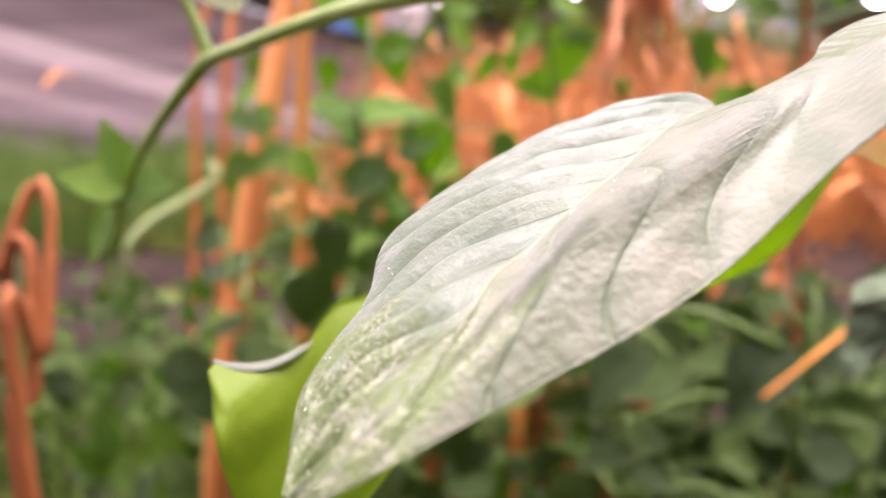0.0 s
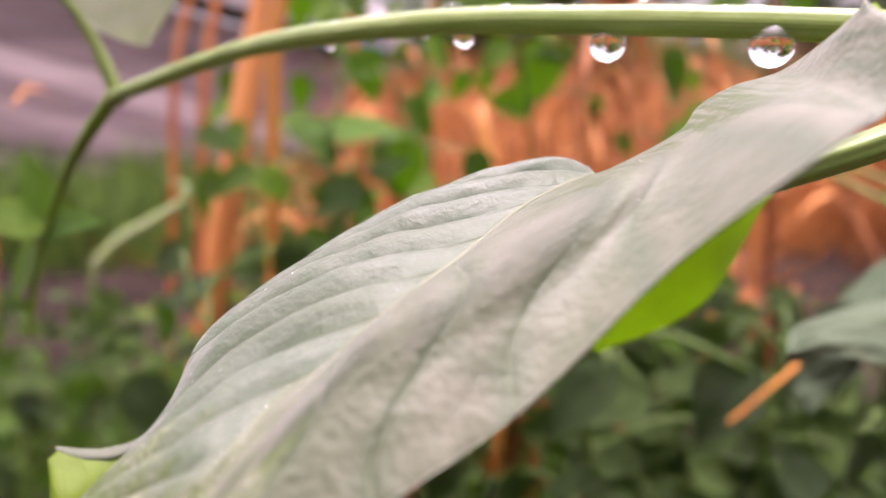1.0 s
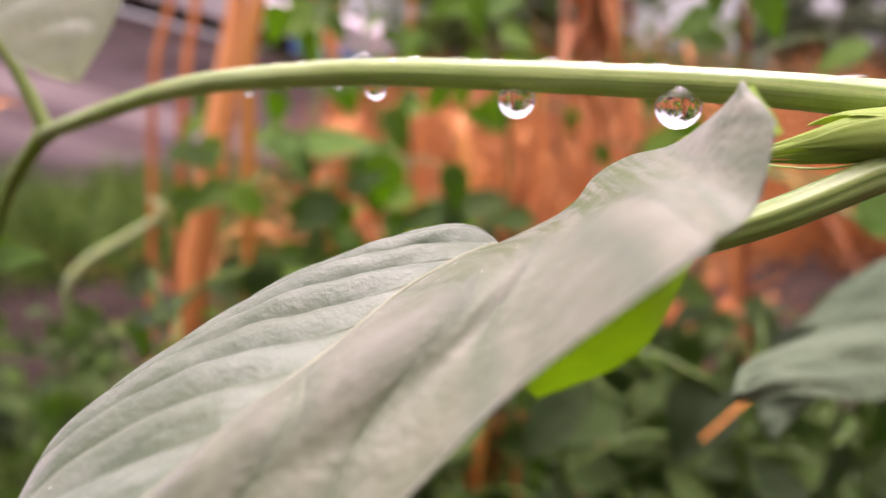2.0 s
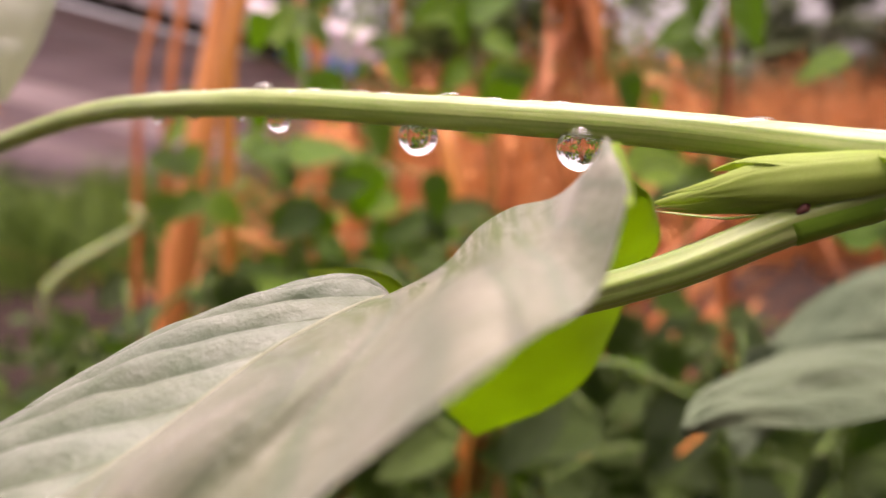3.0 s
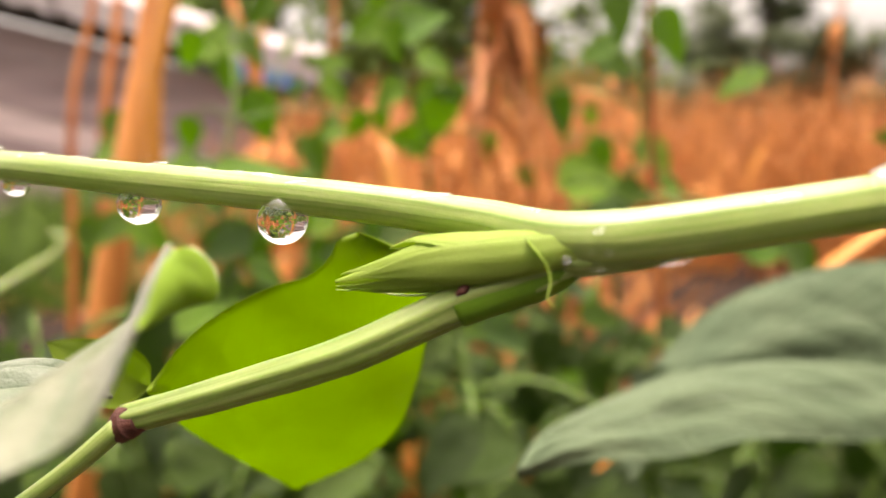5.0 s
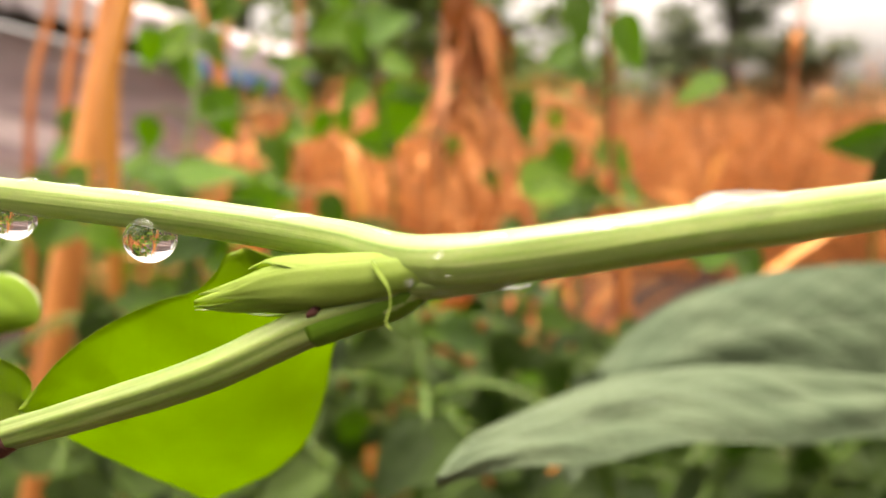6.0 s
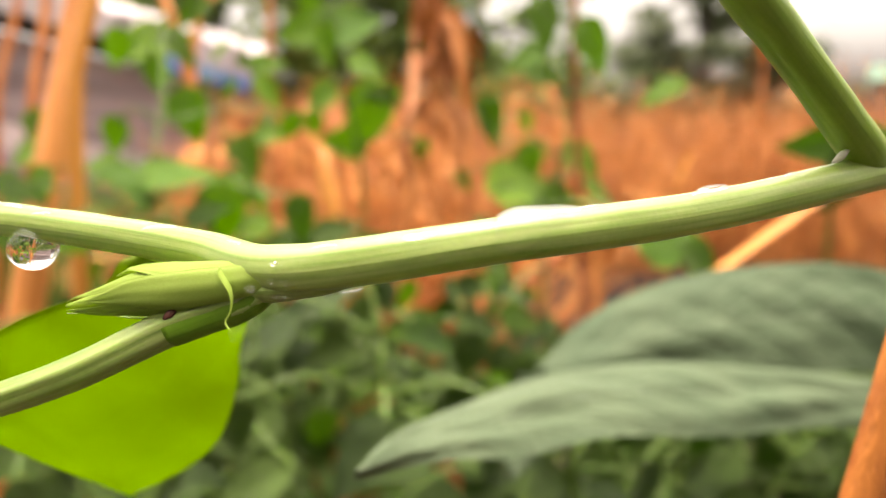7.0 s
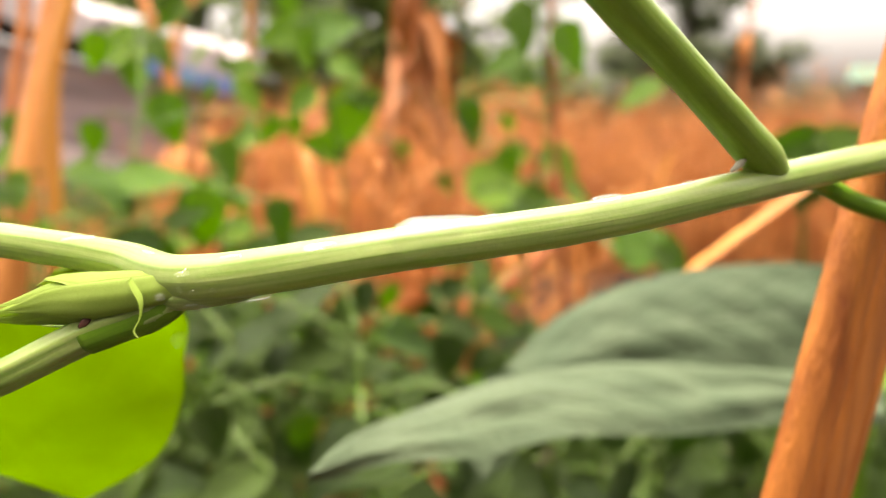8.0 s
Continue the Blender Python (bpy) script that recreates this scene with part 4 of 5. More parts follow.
def near_slat():
    s = thing("slat", (0.10, 0.055, 0), "split bamboo slat, orange with long grooves", "slat")
    top, low = np.array((0.1429, 0.0732, 1.035)), np.array((0.1216, 0.0657, 0.958))
    d = (top - low) / np.linalg.norm(top - low)
    foot = low - d * (low[2] / d[2]) * 0.995
    across = np.array((0.86, 0.50, 0.0)) - d * (np.array((0.86, 0.50, 0.0)) @ d)
    across /= np.linalg.norm(across)
    front = np.cross(d, across)
    span = np.linalg.norm(top - foot)
    for v0, v1, proud, seed in ((0.0, 0.19, 0.0008, 1), (0.225, 0.64, 0.0, 2), (0.675, 1.0, 0.0006, 3)):
        verts, polys = [], []
        nu, nv = 90, 12
        for i in range(nu + 1):
            u = i / nu
            c = foot + d * span * u
            wide = 0.0215 + 0.0010 * noise.noise(Vector((u * 14, 0, 2)))
            for side_ in (1, -1):
                for j in range(nv + 1):
                    k = j / nv
                    v = v0 + (v1 - v0) * k
                    round_ = 0.0010 * (1 - (2 * k - 1) ** 4)
                    arch = 0.0026 * (1 - (2 * v - 1) ** 2) + proud
                    groove = 0.0005 * noise.noise(Vector((v * 14, u * 2.2, 4 + seed))) + 0.0003 * noise.noise(Vector((v * 40, u * 6, seed)))
                    verts.append(c + across * wide * v - front * ((arch + groove + round_) if side_ > 0 else (arch - 0.0016)))
        row = 2 * (nv + 1)
        for i in range(nu):
            for j in range(nv):
                a = i * row + j
                polys.append((a, a + 1, a + row + 1, a + row))
                b = a + nv + 1
                polys.append((b, b + row, b + row + 1, b + 1))
            a = i * row
            polys.append((a, a + row, a + row + nv + 1, a + nv + 1))
            b = a + nv
            polys.append((b, b + nv + 1, b + row + nv + 1, b + row))
        part("strip", faces("strip", verts, polys), SLAT, s)


near_slat()


# ---------------- bean plants of the row ----------------
def joined(parent, at, axis):
    """A petiole from the nearest place on the vine to a leaf's base."""
    d = np.linalg.norm(axis - np.array(at), axis=1) + 0.6 * np.maximum(0, axis[:, 2] - at[2])
    c = axis[d.argmin()]
    mid = (c + np.array(at)) / 2 + np.array((0, 0, 0.012))
    part("petiole", tube("petiole", [c, mid, at], [0.0016, 0.0013, 0.0011], 8, 7), PETIOLE, parent)


def vine(path, leaves, label, kinds, seed=0, radius=0.003, group="bean vines", more=0):
    p = thing("bean_vine", path[0], label, "bean vine", group)
    axis = curve(path, 60)
    part("stem", tube("stem", path, [radius * 1.1, radius * 0.8, radius * 0.5], 40, 10, 0, 0, 0.15, 1.0, seed), PETIOLE, p)
    rng = random.Random(seed)
    leaves = list(leaves)
    for _ in range(more):
        c = axis[int(len(axis) * rng.uniform(0.6, 0.99))]
        leaves.append((c[0] + rng.gauss(0, 0.05), c[1] + rng.uniform(0, 0.06), c[2] + rng.gauss(-0.02, 0.03), rng.uniform(0.025, 0.055), rng.uniform(170, 370), rng.uniform(5, 70)))
    for k, (x, y, z, size, angle, tilt) in enumerate(leaves):
        a = radians(angle)
        at = (x - 0.5 * size * math.cos(a), y, z - 0.5 * size * math.sin(a))
        joined(p, at, axis)
        kind = kinds[k % len(kinds)]
        part("leaf", leaf_mesh(kind, rng.randint(0, 50)), None, p, m=facing(at, size, angle, tilt, rng.uniform(-40, 40)))
    return p


vine([(0.06, 0.72, 0), (0.09, 0.74, 0.5), (0.12, 0.75, 0.9), (0.10, 0.76, 1.05), (0.09, 0.77, 1.15), (0.12, 0.77, 1.3)], [
    (0.127, 0.780, 1.001, 0.079, -100, 20), (0.178, 0.705, 0.971, 0.026, -80, 10), (0.063, 0.781, 1.099, 0.066, 200, 30), (0.116, 0.772, 1.105, 0.066, 20, 30), (0.088, 0.751, 1.077, 0.046, -60, 20), (0.130, 0.738, 1.057, 0.041, -20, 40), (0.077, 0.742, 1.026, 0.041, 220, 30)],
    "bean vine with bright green leaves climbing past dead leaves", [LEAF_FRESH, LEAF_FRESH, LEAF_FRESH], 1, more=8)
vine([(-0.12, 0.68, 0), (-0.10, 0.70, 0.5), (-0.09, 0.71, 0.9), (-0.08, 0.76, 1.02), (-0.09, 0.85, 1.12)], [
    (-0.067, 0.735, 0.955, 0.065, 10, 55), (-0.109, 0.720, 0.941, 0.044, 160, 50), (-0.055, 0.785, 1.006, 0.057, -80, 15), (-0.129, 0.754, 0.988, 0.039, -110, 20), (-0.019, 0.696, 0.913, 0.060, -95, 20), (-0.102, 0.896, 1.093, 0.073, 10, 30), (-0.126, 0.687, 0.966, 0.036, 190, 40), (-0.140, 0.549, 0.927, 0.032, 200, 30), (-0.108, 0.548, 0.920, 0.032, -50, 30), (-0.097, 0.709, 0.937, 0.035, 120, 30), (-0.171, 0.473, 0.840, 0.025, -70, 30), (-0.080, 0.582, 0.850, 0.055, 30, 70), (-0.036, 0.596, 0.967, 0.058, 15, 65), (0.058, 0.619, 0.918, 0.045, -80, 15), (-0.010, 0.634, 0.923, 0.052, -100, 15), (-0.106, 0.66, 0.958, 0.04, 180, 60)],
    "bean vine with pale and dark leaves on orange stakes", [LEAF_FRESH, LEAF_MID, LEAF_FRESH], 2, more=14)
vine([(0.33, 0.58, 0), (0.30, 0.58, 0.5), (0.27, 0.585, 0.85), (0.29, 0.59, 1.0), (0.285, 0.60, 1.12)], [
    (0.256, 0.590, 0.951, 0.067, 10, 35), (0.286, 0.585, 0.937, 0.037, -30, 20), (0.309, 0.585, 1.064, 0.050, -70, 10), (0.264, 0.590, 1.082, 0.045, -95, 20), (0.251, 0.60, 1.059, 0.036, 200, 40), (0.204, 0.426, 0.880, 0.032, -20, 20), (0.243, 0.309, 0.954, 0.033, 20, 35), (0.255, 0.304, 0.943, 0.027, -40, 30)],
    "bean vine with light green leaves on a brown stick", [LEAF_FRESH, LEAF_MID], 3, more=10)
vine([(0.20, 0.50, 0), (0.17, 0.48, 0.4), (0.13, 0.47, 0.75), (0.14, 0.455, 0.86), (0.12, 0.47, 0.88)], [
    (0.150, 0.444, 0.864, 0.046, -20, 40), (0.168, 0.438, 0.851, 0.034, -100, 20), (0.132, 0.458, 0.866, 0.035, 170, 40), (0.026, 0.507, 0.849, 0.041, 190, 30), (0.082, 0.493, 0.837, 0.037, -60, 30)],
    "low bean vine with mid-green leaves", [LEAF_MID, LEAF_BED_SHADE], 4, more=8)
vine([(0.50, 0.50, 0), (0.49, 0.48, 0.5), (0.46, 0.47, 0.9), (0.45, 0.46, 1.0)], [(0.430, 0.456, 0.989, 0.046, 190, 15), (0.445, 0.447, 0.960, 0.046, -110, 15), (0.47, 0.45, 0.99, 0.045, 20, 30)],
    "slim bean vine with green leaves behind the slat", [LEAF_MID, LEAF_DARK], 6)

vine([(-0.30, 0.85, 0), (-0.27, 0.85, 0.5), (-0.24, 0.86, 0.9), (-0.22, 0.88, 1.05)], [(-0.25, 0.84, 0.97, 0.05, 200, 40), (-0.22, 0.84, 0.99, 0.05, -60, 30)], "bean vine winding up the rust-orange stake", [LEAF_FRESH, LEAF_MID], 7, more=10)
vine([(-0.02, 0.90, 0), (0.0, 0.90, 0.5), (0.01, 0.91, 0.9), (0.0, 0.92, 1.04), (-0.02, 0.92, 1.12)], [(0.0, 0.89, 0.98, 0.05, 200, 40), (0.02, 0.88, 1.03, 0.05, -60, 30)], "bean vine with small fresh leaves before the dry stalks", [LEAF_FRESH, LEAF_FRESH, LEAF_MID], 8, more=14)
vine([(0.36, 0.95, 0), (0.35, 0.95, 0.5), (0.34, 0.96, 0.85), (0.33, 0.97, 0.98)], [(0.33, 0.93, 0.93, 0.05, 200, 40)], "bean vine with dark leaves before the dry stalks", [LEAF_MID, LEAF_FRESH], 9, more=12)

vine([(-0.06, 0.80, 0), (-0.04, 0.80, 0.5), (-0.02, 0.81, 0.85), (-0.03, 0.82, 0.98), (-0.05, 0.83, 1.06)], [(-0.03, 0.79, 0.93, 0.05, 200, 60), (0.0, 0.78, 0.96, 0.05, -60, 60)], "bean vine with light and mid-green leaves before the stakes", [LEAF_FRESH, LEAF_MID, LEAF_FRESH], 12, more=14)

vine([(-0.14, 0.62, 0), (-0.12, 0.63, 0.5), (-0.09, 0.64, 0.80), (-0.06, 0.65, 0.93)], [(-0.07, 0.60, 0.90, 0.05, 200, 50), (-0.03, 0.61, 0.87, 0.045, -40, 60), (-0.11, 0.60, 0.86, 0.045, 160, 40), (-0.02, 0.62, 0.93, 0.04, 30, 50)], "bean vine with pale and mid-green leaves low on the stakes", [LEAF_MID, LEAF_FRESH, LEAF_MID], 14, more=26)
vine([(0.08, 0.70, 0), (0.07, 0.70, 0.5), (0.05, 0.71, 0.78), (0.03, 0.72, 0.90)], [(0.02, 0.68, 0.88, 0.05, 200, 50), (0.06, 0.68, 0.85, 0.05, -40, 60), (0.09, 0.67, 0.90, 0.045, 20, 40)], "bean vine with dark and mid-green leaves before the dry stalks", [LEAF_MID, LEAF_MID, LEAF_DARK], 15, more=24)
vine([(0.30, 0.78, 0), (0.29, 0.78, 0.5), (0.27, 0.79, 0.76), (0.25, 0.80, 0.88)], [(0.24, 0.76, 0.86, 0.05, 200, 50), (0.28, 0.76, 0.83, 0.05, -40, 60)], "bean vine with dark and mid-green leaves before the dry stalks", [LEAF_DARK, LEAF_MID, LEAF_DARK], 16, more=20)



def understory():
    rng = random.Random(21)
    spots = [(-0.10, 0.40), (-0.08, 0.45), (0.02, 0.36), (0.05, 0.56), (0.14, 0.34), (0.22, 0.42), (0.24, 0.55), (0.34, 0.38), (0.36, 0.52), (0.46, 0.46), (0.50, 0.62), (0.62, 0.55), (0.72, 0.72), (-0.05, 0.68), (0.40, 0.70), (0.58, 0.80)]
    while len(spots) < 44:
        a, d = radians(rng.uniform(-14, 52)), rng.uniform(0.55, 1.1)
        spots.append((0.06 + d * math.sin(a), d * math.cos(a)))
    for k, (x, y) in enumerate(spots):
        d = math.hypot(x - 0.06, y)
        slope = math.atan2(x - 0.06, y)
        top = 1.0 - d * (0.28 if x < -0.15 else 0.31 if slope > radians(14) else 0.23) - 0.02
        path = [(x, y, 0), (x + rng.uniform(-0.03, 0.03), y + rng.uniform(-0.03, 0.03), top * 0.5), (x + rng.uniform(-0.05, 0.05), y, top * 0.85), (x + rng.uniform(-0.06, 0.06), y + rng.uniform(-0.03, 0.03), top)]
        axis = curve(path, 40)
        leaves = []
        for _ in range(26 if x > -0.15 else 15):
            c = axis[min(39, int(40 * rng.uniform(0.55, 1.0)))]
            a = rng.uniform(0, 6.28)
            r = rng.uniform(0.02, 0.09)
            px, py, pz = c[0] + r * math.cos(a), max(0.24, c[1] + r * math.sin(a) * 0.8), min(top + 0.02, c[2] + rng.uniform(-0.05, 0.03))
            leaves.append((px, py, pz, rng.uniform(0.035, 0.065) * (0.62 + 0.35 * d), rng.uniform(190, 350), rng.uniform(25, 75)))
        # leaf materials that carry the bed's shade in their colour
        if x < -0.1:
            kinds = rng.choice(([LEAF_DARK, LEAF_BED_SHADE, LEAF_DARK], [LEAF_DARK, LEAF_BED_SHADE]))
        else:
            kinds = rng.choice(([LEAF_DARK, LEAF_BED_SHADE], [LEAF_DARK, LEAF_BED_SHADE, LEAF_DARK], [LEAF_BED_SHADE, LEAF_DARK, LEAF_BED_SHADE, LEAF_MID]))
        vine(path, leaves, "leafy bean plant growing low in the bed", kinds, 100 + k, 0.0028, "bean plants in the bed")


understory()


def weeds():
    """Leafy weeds on the soil before the shed."""
    rng = random.Random(33)
    for k, (x, y, z) in enumerate(((-0.776, 1.176, 0.52), (-0.767, 1.50, 0.50), (-0.55, 1.20, 0.48), (-0.677, 1.382, 0.45), (-0.80, 1.069, 0.50), (-0.45, 1.05, 0.52), (-1.05, 1.55, 0.47), (-0.95, 1.30, 0.45), (-0.38, 0.80, 0.60), (-0.52, 0.88, 0.58), (-1.0, 1.85, 0.40), (-1.4, 2.1, 0.38), (-0.6, 1.7, 0.42))):
        path = [(x + 0.02, y, 0), (x + 0.03, y, z * 0.5), (x - 0.01, y, z * 0.85), (x, y, z)]
        axis = curve(path, 40)
        leaves = []
        for _ in range(20):
            c = axis[min(39, int(40 * rng.uniform(0.7, 1.0)))]
            leaves.append((c[0] + rng.gauss(0, 0.06), c[1] + rng.gauss(0, 0.05), c[2] + rng.gauss(-0.02, 0.03), rng.uniform(0.035, 0.075), rng.uniform(0, 360), rng.uniform(10, 75)))
        vine(path, leaves, "leafy green weed growing before the shed", [LEAF_MID, LEAF_DARK, LEAF_BED_SHADE, LEAF_MID], 300 + k, 0.003, "weeds before the shed")


weeds()


def loose_shoot():
    s = thing("bean_shoot", (-0.3078, 0.628, 0), "pale green bean shoot hooked over at its tip", "bean shoot")
    part("stalk", tube("stalk", [(-0.33, 0.62, 0), (-0.325, 0.622, 0.6), (-0.3078, 0.628, 0.8165)], [0.0014, 0.0013, 0.0012], 40, 10), PETIOLE, s, "thin green stalk")
    part("shoot", tube("shoot", [(-0.3078, 0.628, 0.8165), (-0.3023, 0.6336, 0.8365), (-0.2816, 0.64, 0.8574), (-0.2488, 0.646, 0.8756), (-0.2242, 0.651, 0.8912), (-0.2187, 0.6547, 0.9044), (-0.2297, 0.6559, 0.9098)], [0.0014, 0.005, 0.005, 0.0045, 0.004, 0.003, 0.0015], 60, 12, 0, 0, 0.1), TENDRIL, s)


loose_shoot()


# ---------------- broad grey-green leaves beside the vine ----------------
def broad_leaves():
    p = thing("bean_plant", (0.30, 0.22, 0), "bean plant with broad grey-green leaves beside the vine", "bean plant")
    part("stem", tube("stem", [(0.30, 0.22, 0), (0.29, 0.21, 0.5), (0.27, 0.20, 0.85), (0.262, 0.19, 0.93)], [0.0035, 0.003, 0.0024], 30, 10), STEM_DARK, p)
    # front leaf: tip towards the viewer
    top = [(0.0796, 0.106, 0.9645), (0.0865, 0.118, 0.9640), (0.102, 0.1352, 0.9605), (0.1242, 0.1512, 0.9584), (0.1583, 0.1643, 0.9540), (0.2065, 0.1685, 0.9460), (0.2436, 0.1695, 0.9380)]
    low = [(0.0796, 0.106, 0.9635), (0.0939, 0.1145, 0.9605), (0.1114, 0.1240, 0.9545), (0.1327, 0.1345, 0.9510), (0.1666, 0.1476, 0.9414), (0.2007, 0.1560, 0.9365), (0.2351, 0.1597, 0.9305)]
    g = loft(top, low, 120, 30, 0.002, (0, -0.6, 0.8), 0.00045, 9, 0.3, wave=0.0025, seed=3)
    part("leaf", blade("leaf", g, 0.0005), LEAF_GREY, p, "broad leaf, grey-green, pointing at the vine")
    edge = [(0.1250, 0.185, 0.9370), (0.1307, 0.1850, 0.9430), (0.1454, 0.1884, 0.9565), (0.1638, 0.1916, 0.9646), (0.1895, 0.1928, 0.9697), (0.2263, 0.1909, 0.9709), (0.2600, 0.1850, 0.9650)]
    foot = [(0.1250, 0.184, 0.9360), (0.1350, 0.176, 0.9380), (0.1500, 0.172, 0.9420), (0.1700, 0.172, 0.9440), (0.1950, 0.173, 0.9440), (0.2300, 0.175, 0.9420), (0.2600, 0.180, 0.9400)]
    g = loft(edge, foot, 120, 30, 0.003, (0, -0.9, 0.4), 0.0005, 9, 0.3, wave=0.0025, seed=5)
    part("leaf", blade("leaf", g, 0.0005), LEAF_GREY, p, "broad leaf, grey-green, standing behind the other")
    # a drooping lobe below the front leaf
    left = [(0.1238, 0.1760, 0.9185), (0.1225, 0.1788, 0.9220), (0.1231, 0.1817, 0.9256), (0.1255, 0.1829, 0.9376), (0.1271, 0.1837, 0.9456)]
    right = [(0.1248, 0.1760, 0.9190), (0.1328, 0.1782, 0.9243), (0.1398, 0.1804, 0.9320), (0.1418, 0.1814, 0.9420), (0.1430, 0.1820, 0.9480)]
    part("leaf", blade("leaf", loft(left, right, 60, 24, 0.002, (0, -0.9, 0.3), 0.0006, 5, 0.3, wave=0.0015, seed=7), 0.0005), LEAF_GREY, p, "drooping grey-green leaf with its tip hanging down")
    part("petiole", tube("petiole", [(0.262, 0.19, 0.93), (0.255, 0.18, 0.94), (0.243, 0.166, 0.936)], [0.0016, 0.0014, 0.0012], 10, 8), STEM_DARK, p)


broad_leaves()


# ---------------- the vine with the drops ----------------
VINE = thing("bean_vine", (0.0729, 0.0624, 1.0073), "fresh green bean vine wet with rain, budding at its joint", "bean vine", "bean vines")
BRANCH = [(-0.0262, 0.128, 1.0024), (0.0023, 0.107, 1.0089), (0.0259, 0.0858, 1.0104), (0.0434, 0.0742, 1.0098), (0.0592, 0.0666, 1.0087), (0.0680, 0.0626, 1.0077)] 
MAIN = [(0.0740, 0.0572, 1.0073), (0.0872, 0.0535, 1.0094), (0.1017, 0.0548, 1.0106), (0.1179, 0.0601, 1.0121), (0.1347, 0.0664, 1.0134), (0.165, 0.078, 1.015), (0.22, 0.10, 1.012), (0.28, 0.14, 0.95), (0.33, 0.19, 0.6), (0.35, 0.22, 0.0)]


def bud_scale(axis, thick, turn, half, u0, u1, swell, end):
    """A lance-shaped scale wrapped round the bud: turn 0 faces the path, 90 is up; its tip stands off a little."""
    p = curve(axis, 100)
    r = np.interp(np.linspace(0, 1, 100), np.linspace(0, 1, len(thick)), thick)
    rows = []
    for i in range(34):
        s = i / 33
        k = int(99 * (u0 + (u1 - u0) * s))
        t = p[min(99, k + 1)] - p[max(0, k - 1)]
        t /= np.linalg.norm(t)
        up = np.array((0, 0, 1.0)) - t * t[2]
        up /= np.linalg.norm(up)
        front = np.cross(up, t)
        front *= -np.sign(front[1])
        w = half * (1 - s ** 2.6) ** 0.8 + 1.0
        row = []
        for q in np.linspace(-1, 1, 13):
            a = radians(turn + w * q)
            d = front * math.cos(a) + up * math.sin(a)
            wave = 1 + 0.010 * math.cos(9 * q) + 0.05 * noise.noise(Vector((s * 4, q * 2, turn * 0.1)))
            row.append(p[k] + d * max(r[k], 0.00022) * swell * wave * (1 + 0.10 * s) + up * end * 0.0005 * s ** 4)
        rows.append(row)
    return blade("scale", np.array(rows), 0.00012)


def the_vine():
    v = VINE
    radii = [0.00125, 0.00125, 0.00127, 0.00127, 0.00128, 0.00135, 0.00158, 0.00142, 0.00138, 0.0014, 0.00145, 0.0015, 0.0016]
    part("main_stem", tube("main_stem", BRANCH + MAIN[:7], radii, 420, 40, 9, 0.014, 0.05, 1.0, 2), STEM, v, "ribbed pale green stem, wet on top")
    part("lower_stem", tube("lower_stem", MAIN[6:], [0.0016, 0.002, 0.003, 0.0034], 90, 20, 9, 0.01, 0.06, 1.0, 9), STEM, v)
    part("side_shoot", tube("side_shoot", [(0.1196, 0.0612, 1.0119), (0.1172, 0.0599, 1.0141), (0.1109, 0.0567, 1.0181), (0.1051, 0.0540, 1.0218), (0.1005, 0.0518, 1.0246), (0.0920, 0.0476, 1.0305)], [0.0013, 0.0017, 0.00145, 0.0014, 0.0015, 0.0015], 70, 26, 7, 0.008, 0.05, 1.0, 3), SHOOT, v, "side shoot, deeper green, rising from the joint")
    part("back_shoot", tube("back_shoot", [(0.1265, 0.0655, 1.0120), (0.1306, 0.0680, 1.0105), (0.1335, 0.0665, 1.0088), (0.1400, 0.064, 1.0070), (0.150, 0.062, 1.004)], [0.0011, 0.001, 0.00095, 0.0009, 0.0008], 30, 16), STEM_DARK, v)
    # fork at the far end of the branch
    part("fork_stalk", tube("fork_stalk", [(-0.0260, 0.1276, 1.0023), (-0.0360, 0.1349, 0.9944), (-0.0461, 0.1464, 0.9873), (-0.0562, 0.1581, 0.9790), (-0.066, 0.164, 0.964), (-0.072, 0.166, 0.945)], [0.0013, 0.00115, 0.0010, 0.0009, 0.0007], 50, 16, 5, 0.03, 0.1, 1.0, 4), SHOOT, v)
    part("fork_stalk", tube("fork_stalk", [(-0.0256, 0.1279, 1.0026), (-0.0281, 0.1276, 1.0107), (-0.0310, 0.1269, 1.0169), (-0.0358, 0.1254, 1.0219), (-0.0385, 0.1248, 1.0288)], [0.0013, 0.0010, 0.00085, 0.0008, 0.0008], 40, 16, 5, 0.03, 0.1, 1.0, 5), STEM, v)
    part("fork_joint", tube("fork_joint", [(-0.0245, 0.1270, 1.0024), (-0.0262, 0.128, 1.0024), (-0.0275, 0.1285, 1.0018)], [0.0012, 0.0019, 0.0012], 12, 16, 0, 0, 0.2), STEM, v)
    # petiole with its joints
    part("petiole", tube("petiole", [(0.0738, 0.0576, 1.0069), (0.0712, 0.0583, 1.0051), (0.0664, 0.0596, 1.0032), (0.0597, 0.0612, 0.9999), (0.0517, 0.0655, 0.9962), (0.0462, 0.0690, 0.9936), (0.0425, 0.0706, 0.9922)], [0.0009, 0.0012, 0.00122, 0.0012, 0.00118, 0.00115, 0.00115], 80, 42, 7, 0.055, 0.05, 1.0, 6), STEM, v, "grooved leaf stalk")
    part("node_swelling", tube("node_swelling", [(0.0710, 0.0583, 1.0064), (0.0719, 0.0579, 1.00615), (0.0729, 0.0574, 1.0061), (0.0742, 0.05693, 1.00620), (0.0764, 0.0562, 1.0066), (0.0800, 0.0554, 1.0076)], [0.0003, 0.00088, 0.00102, 0.00092, 0.00085, 0.0006], 60, 30, 6, 0.03, 0.10, 1.0, 12), STEM, v, "swollen underside of the joint")
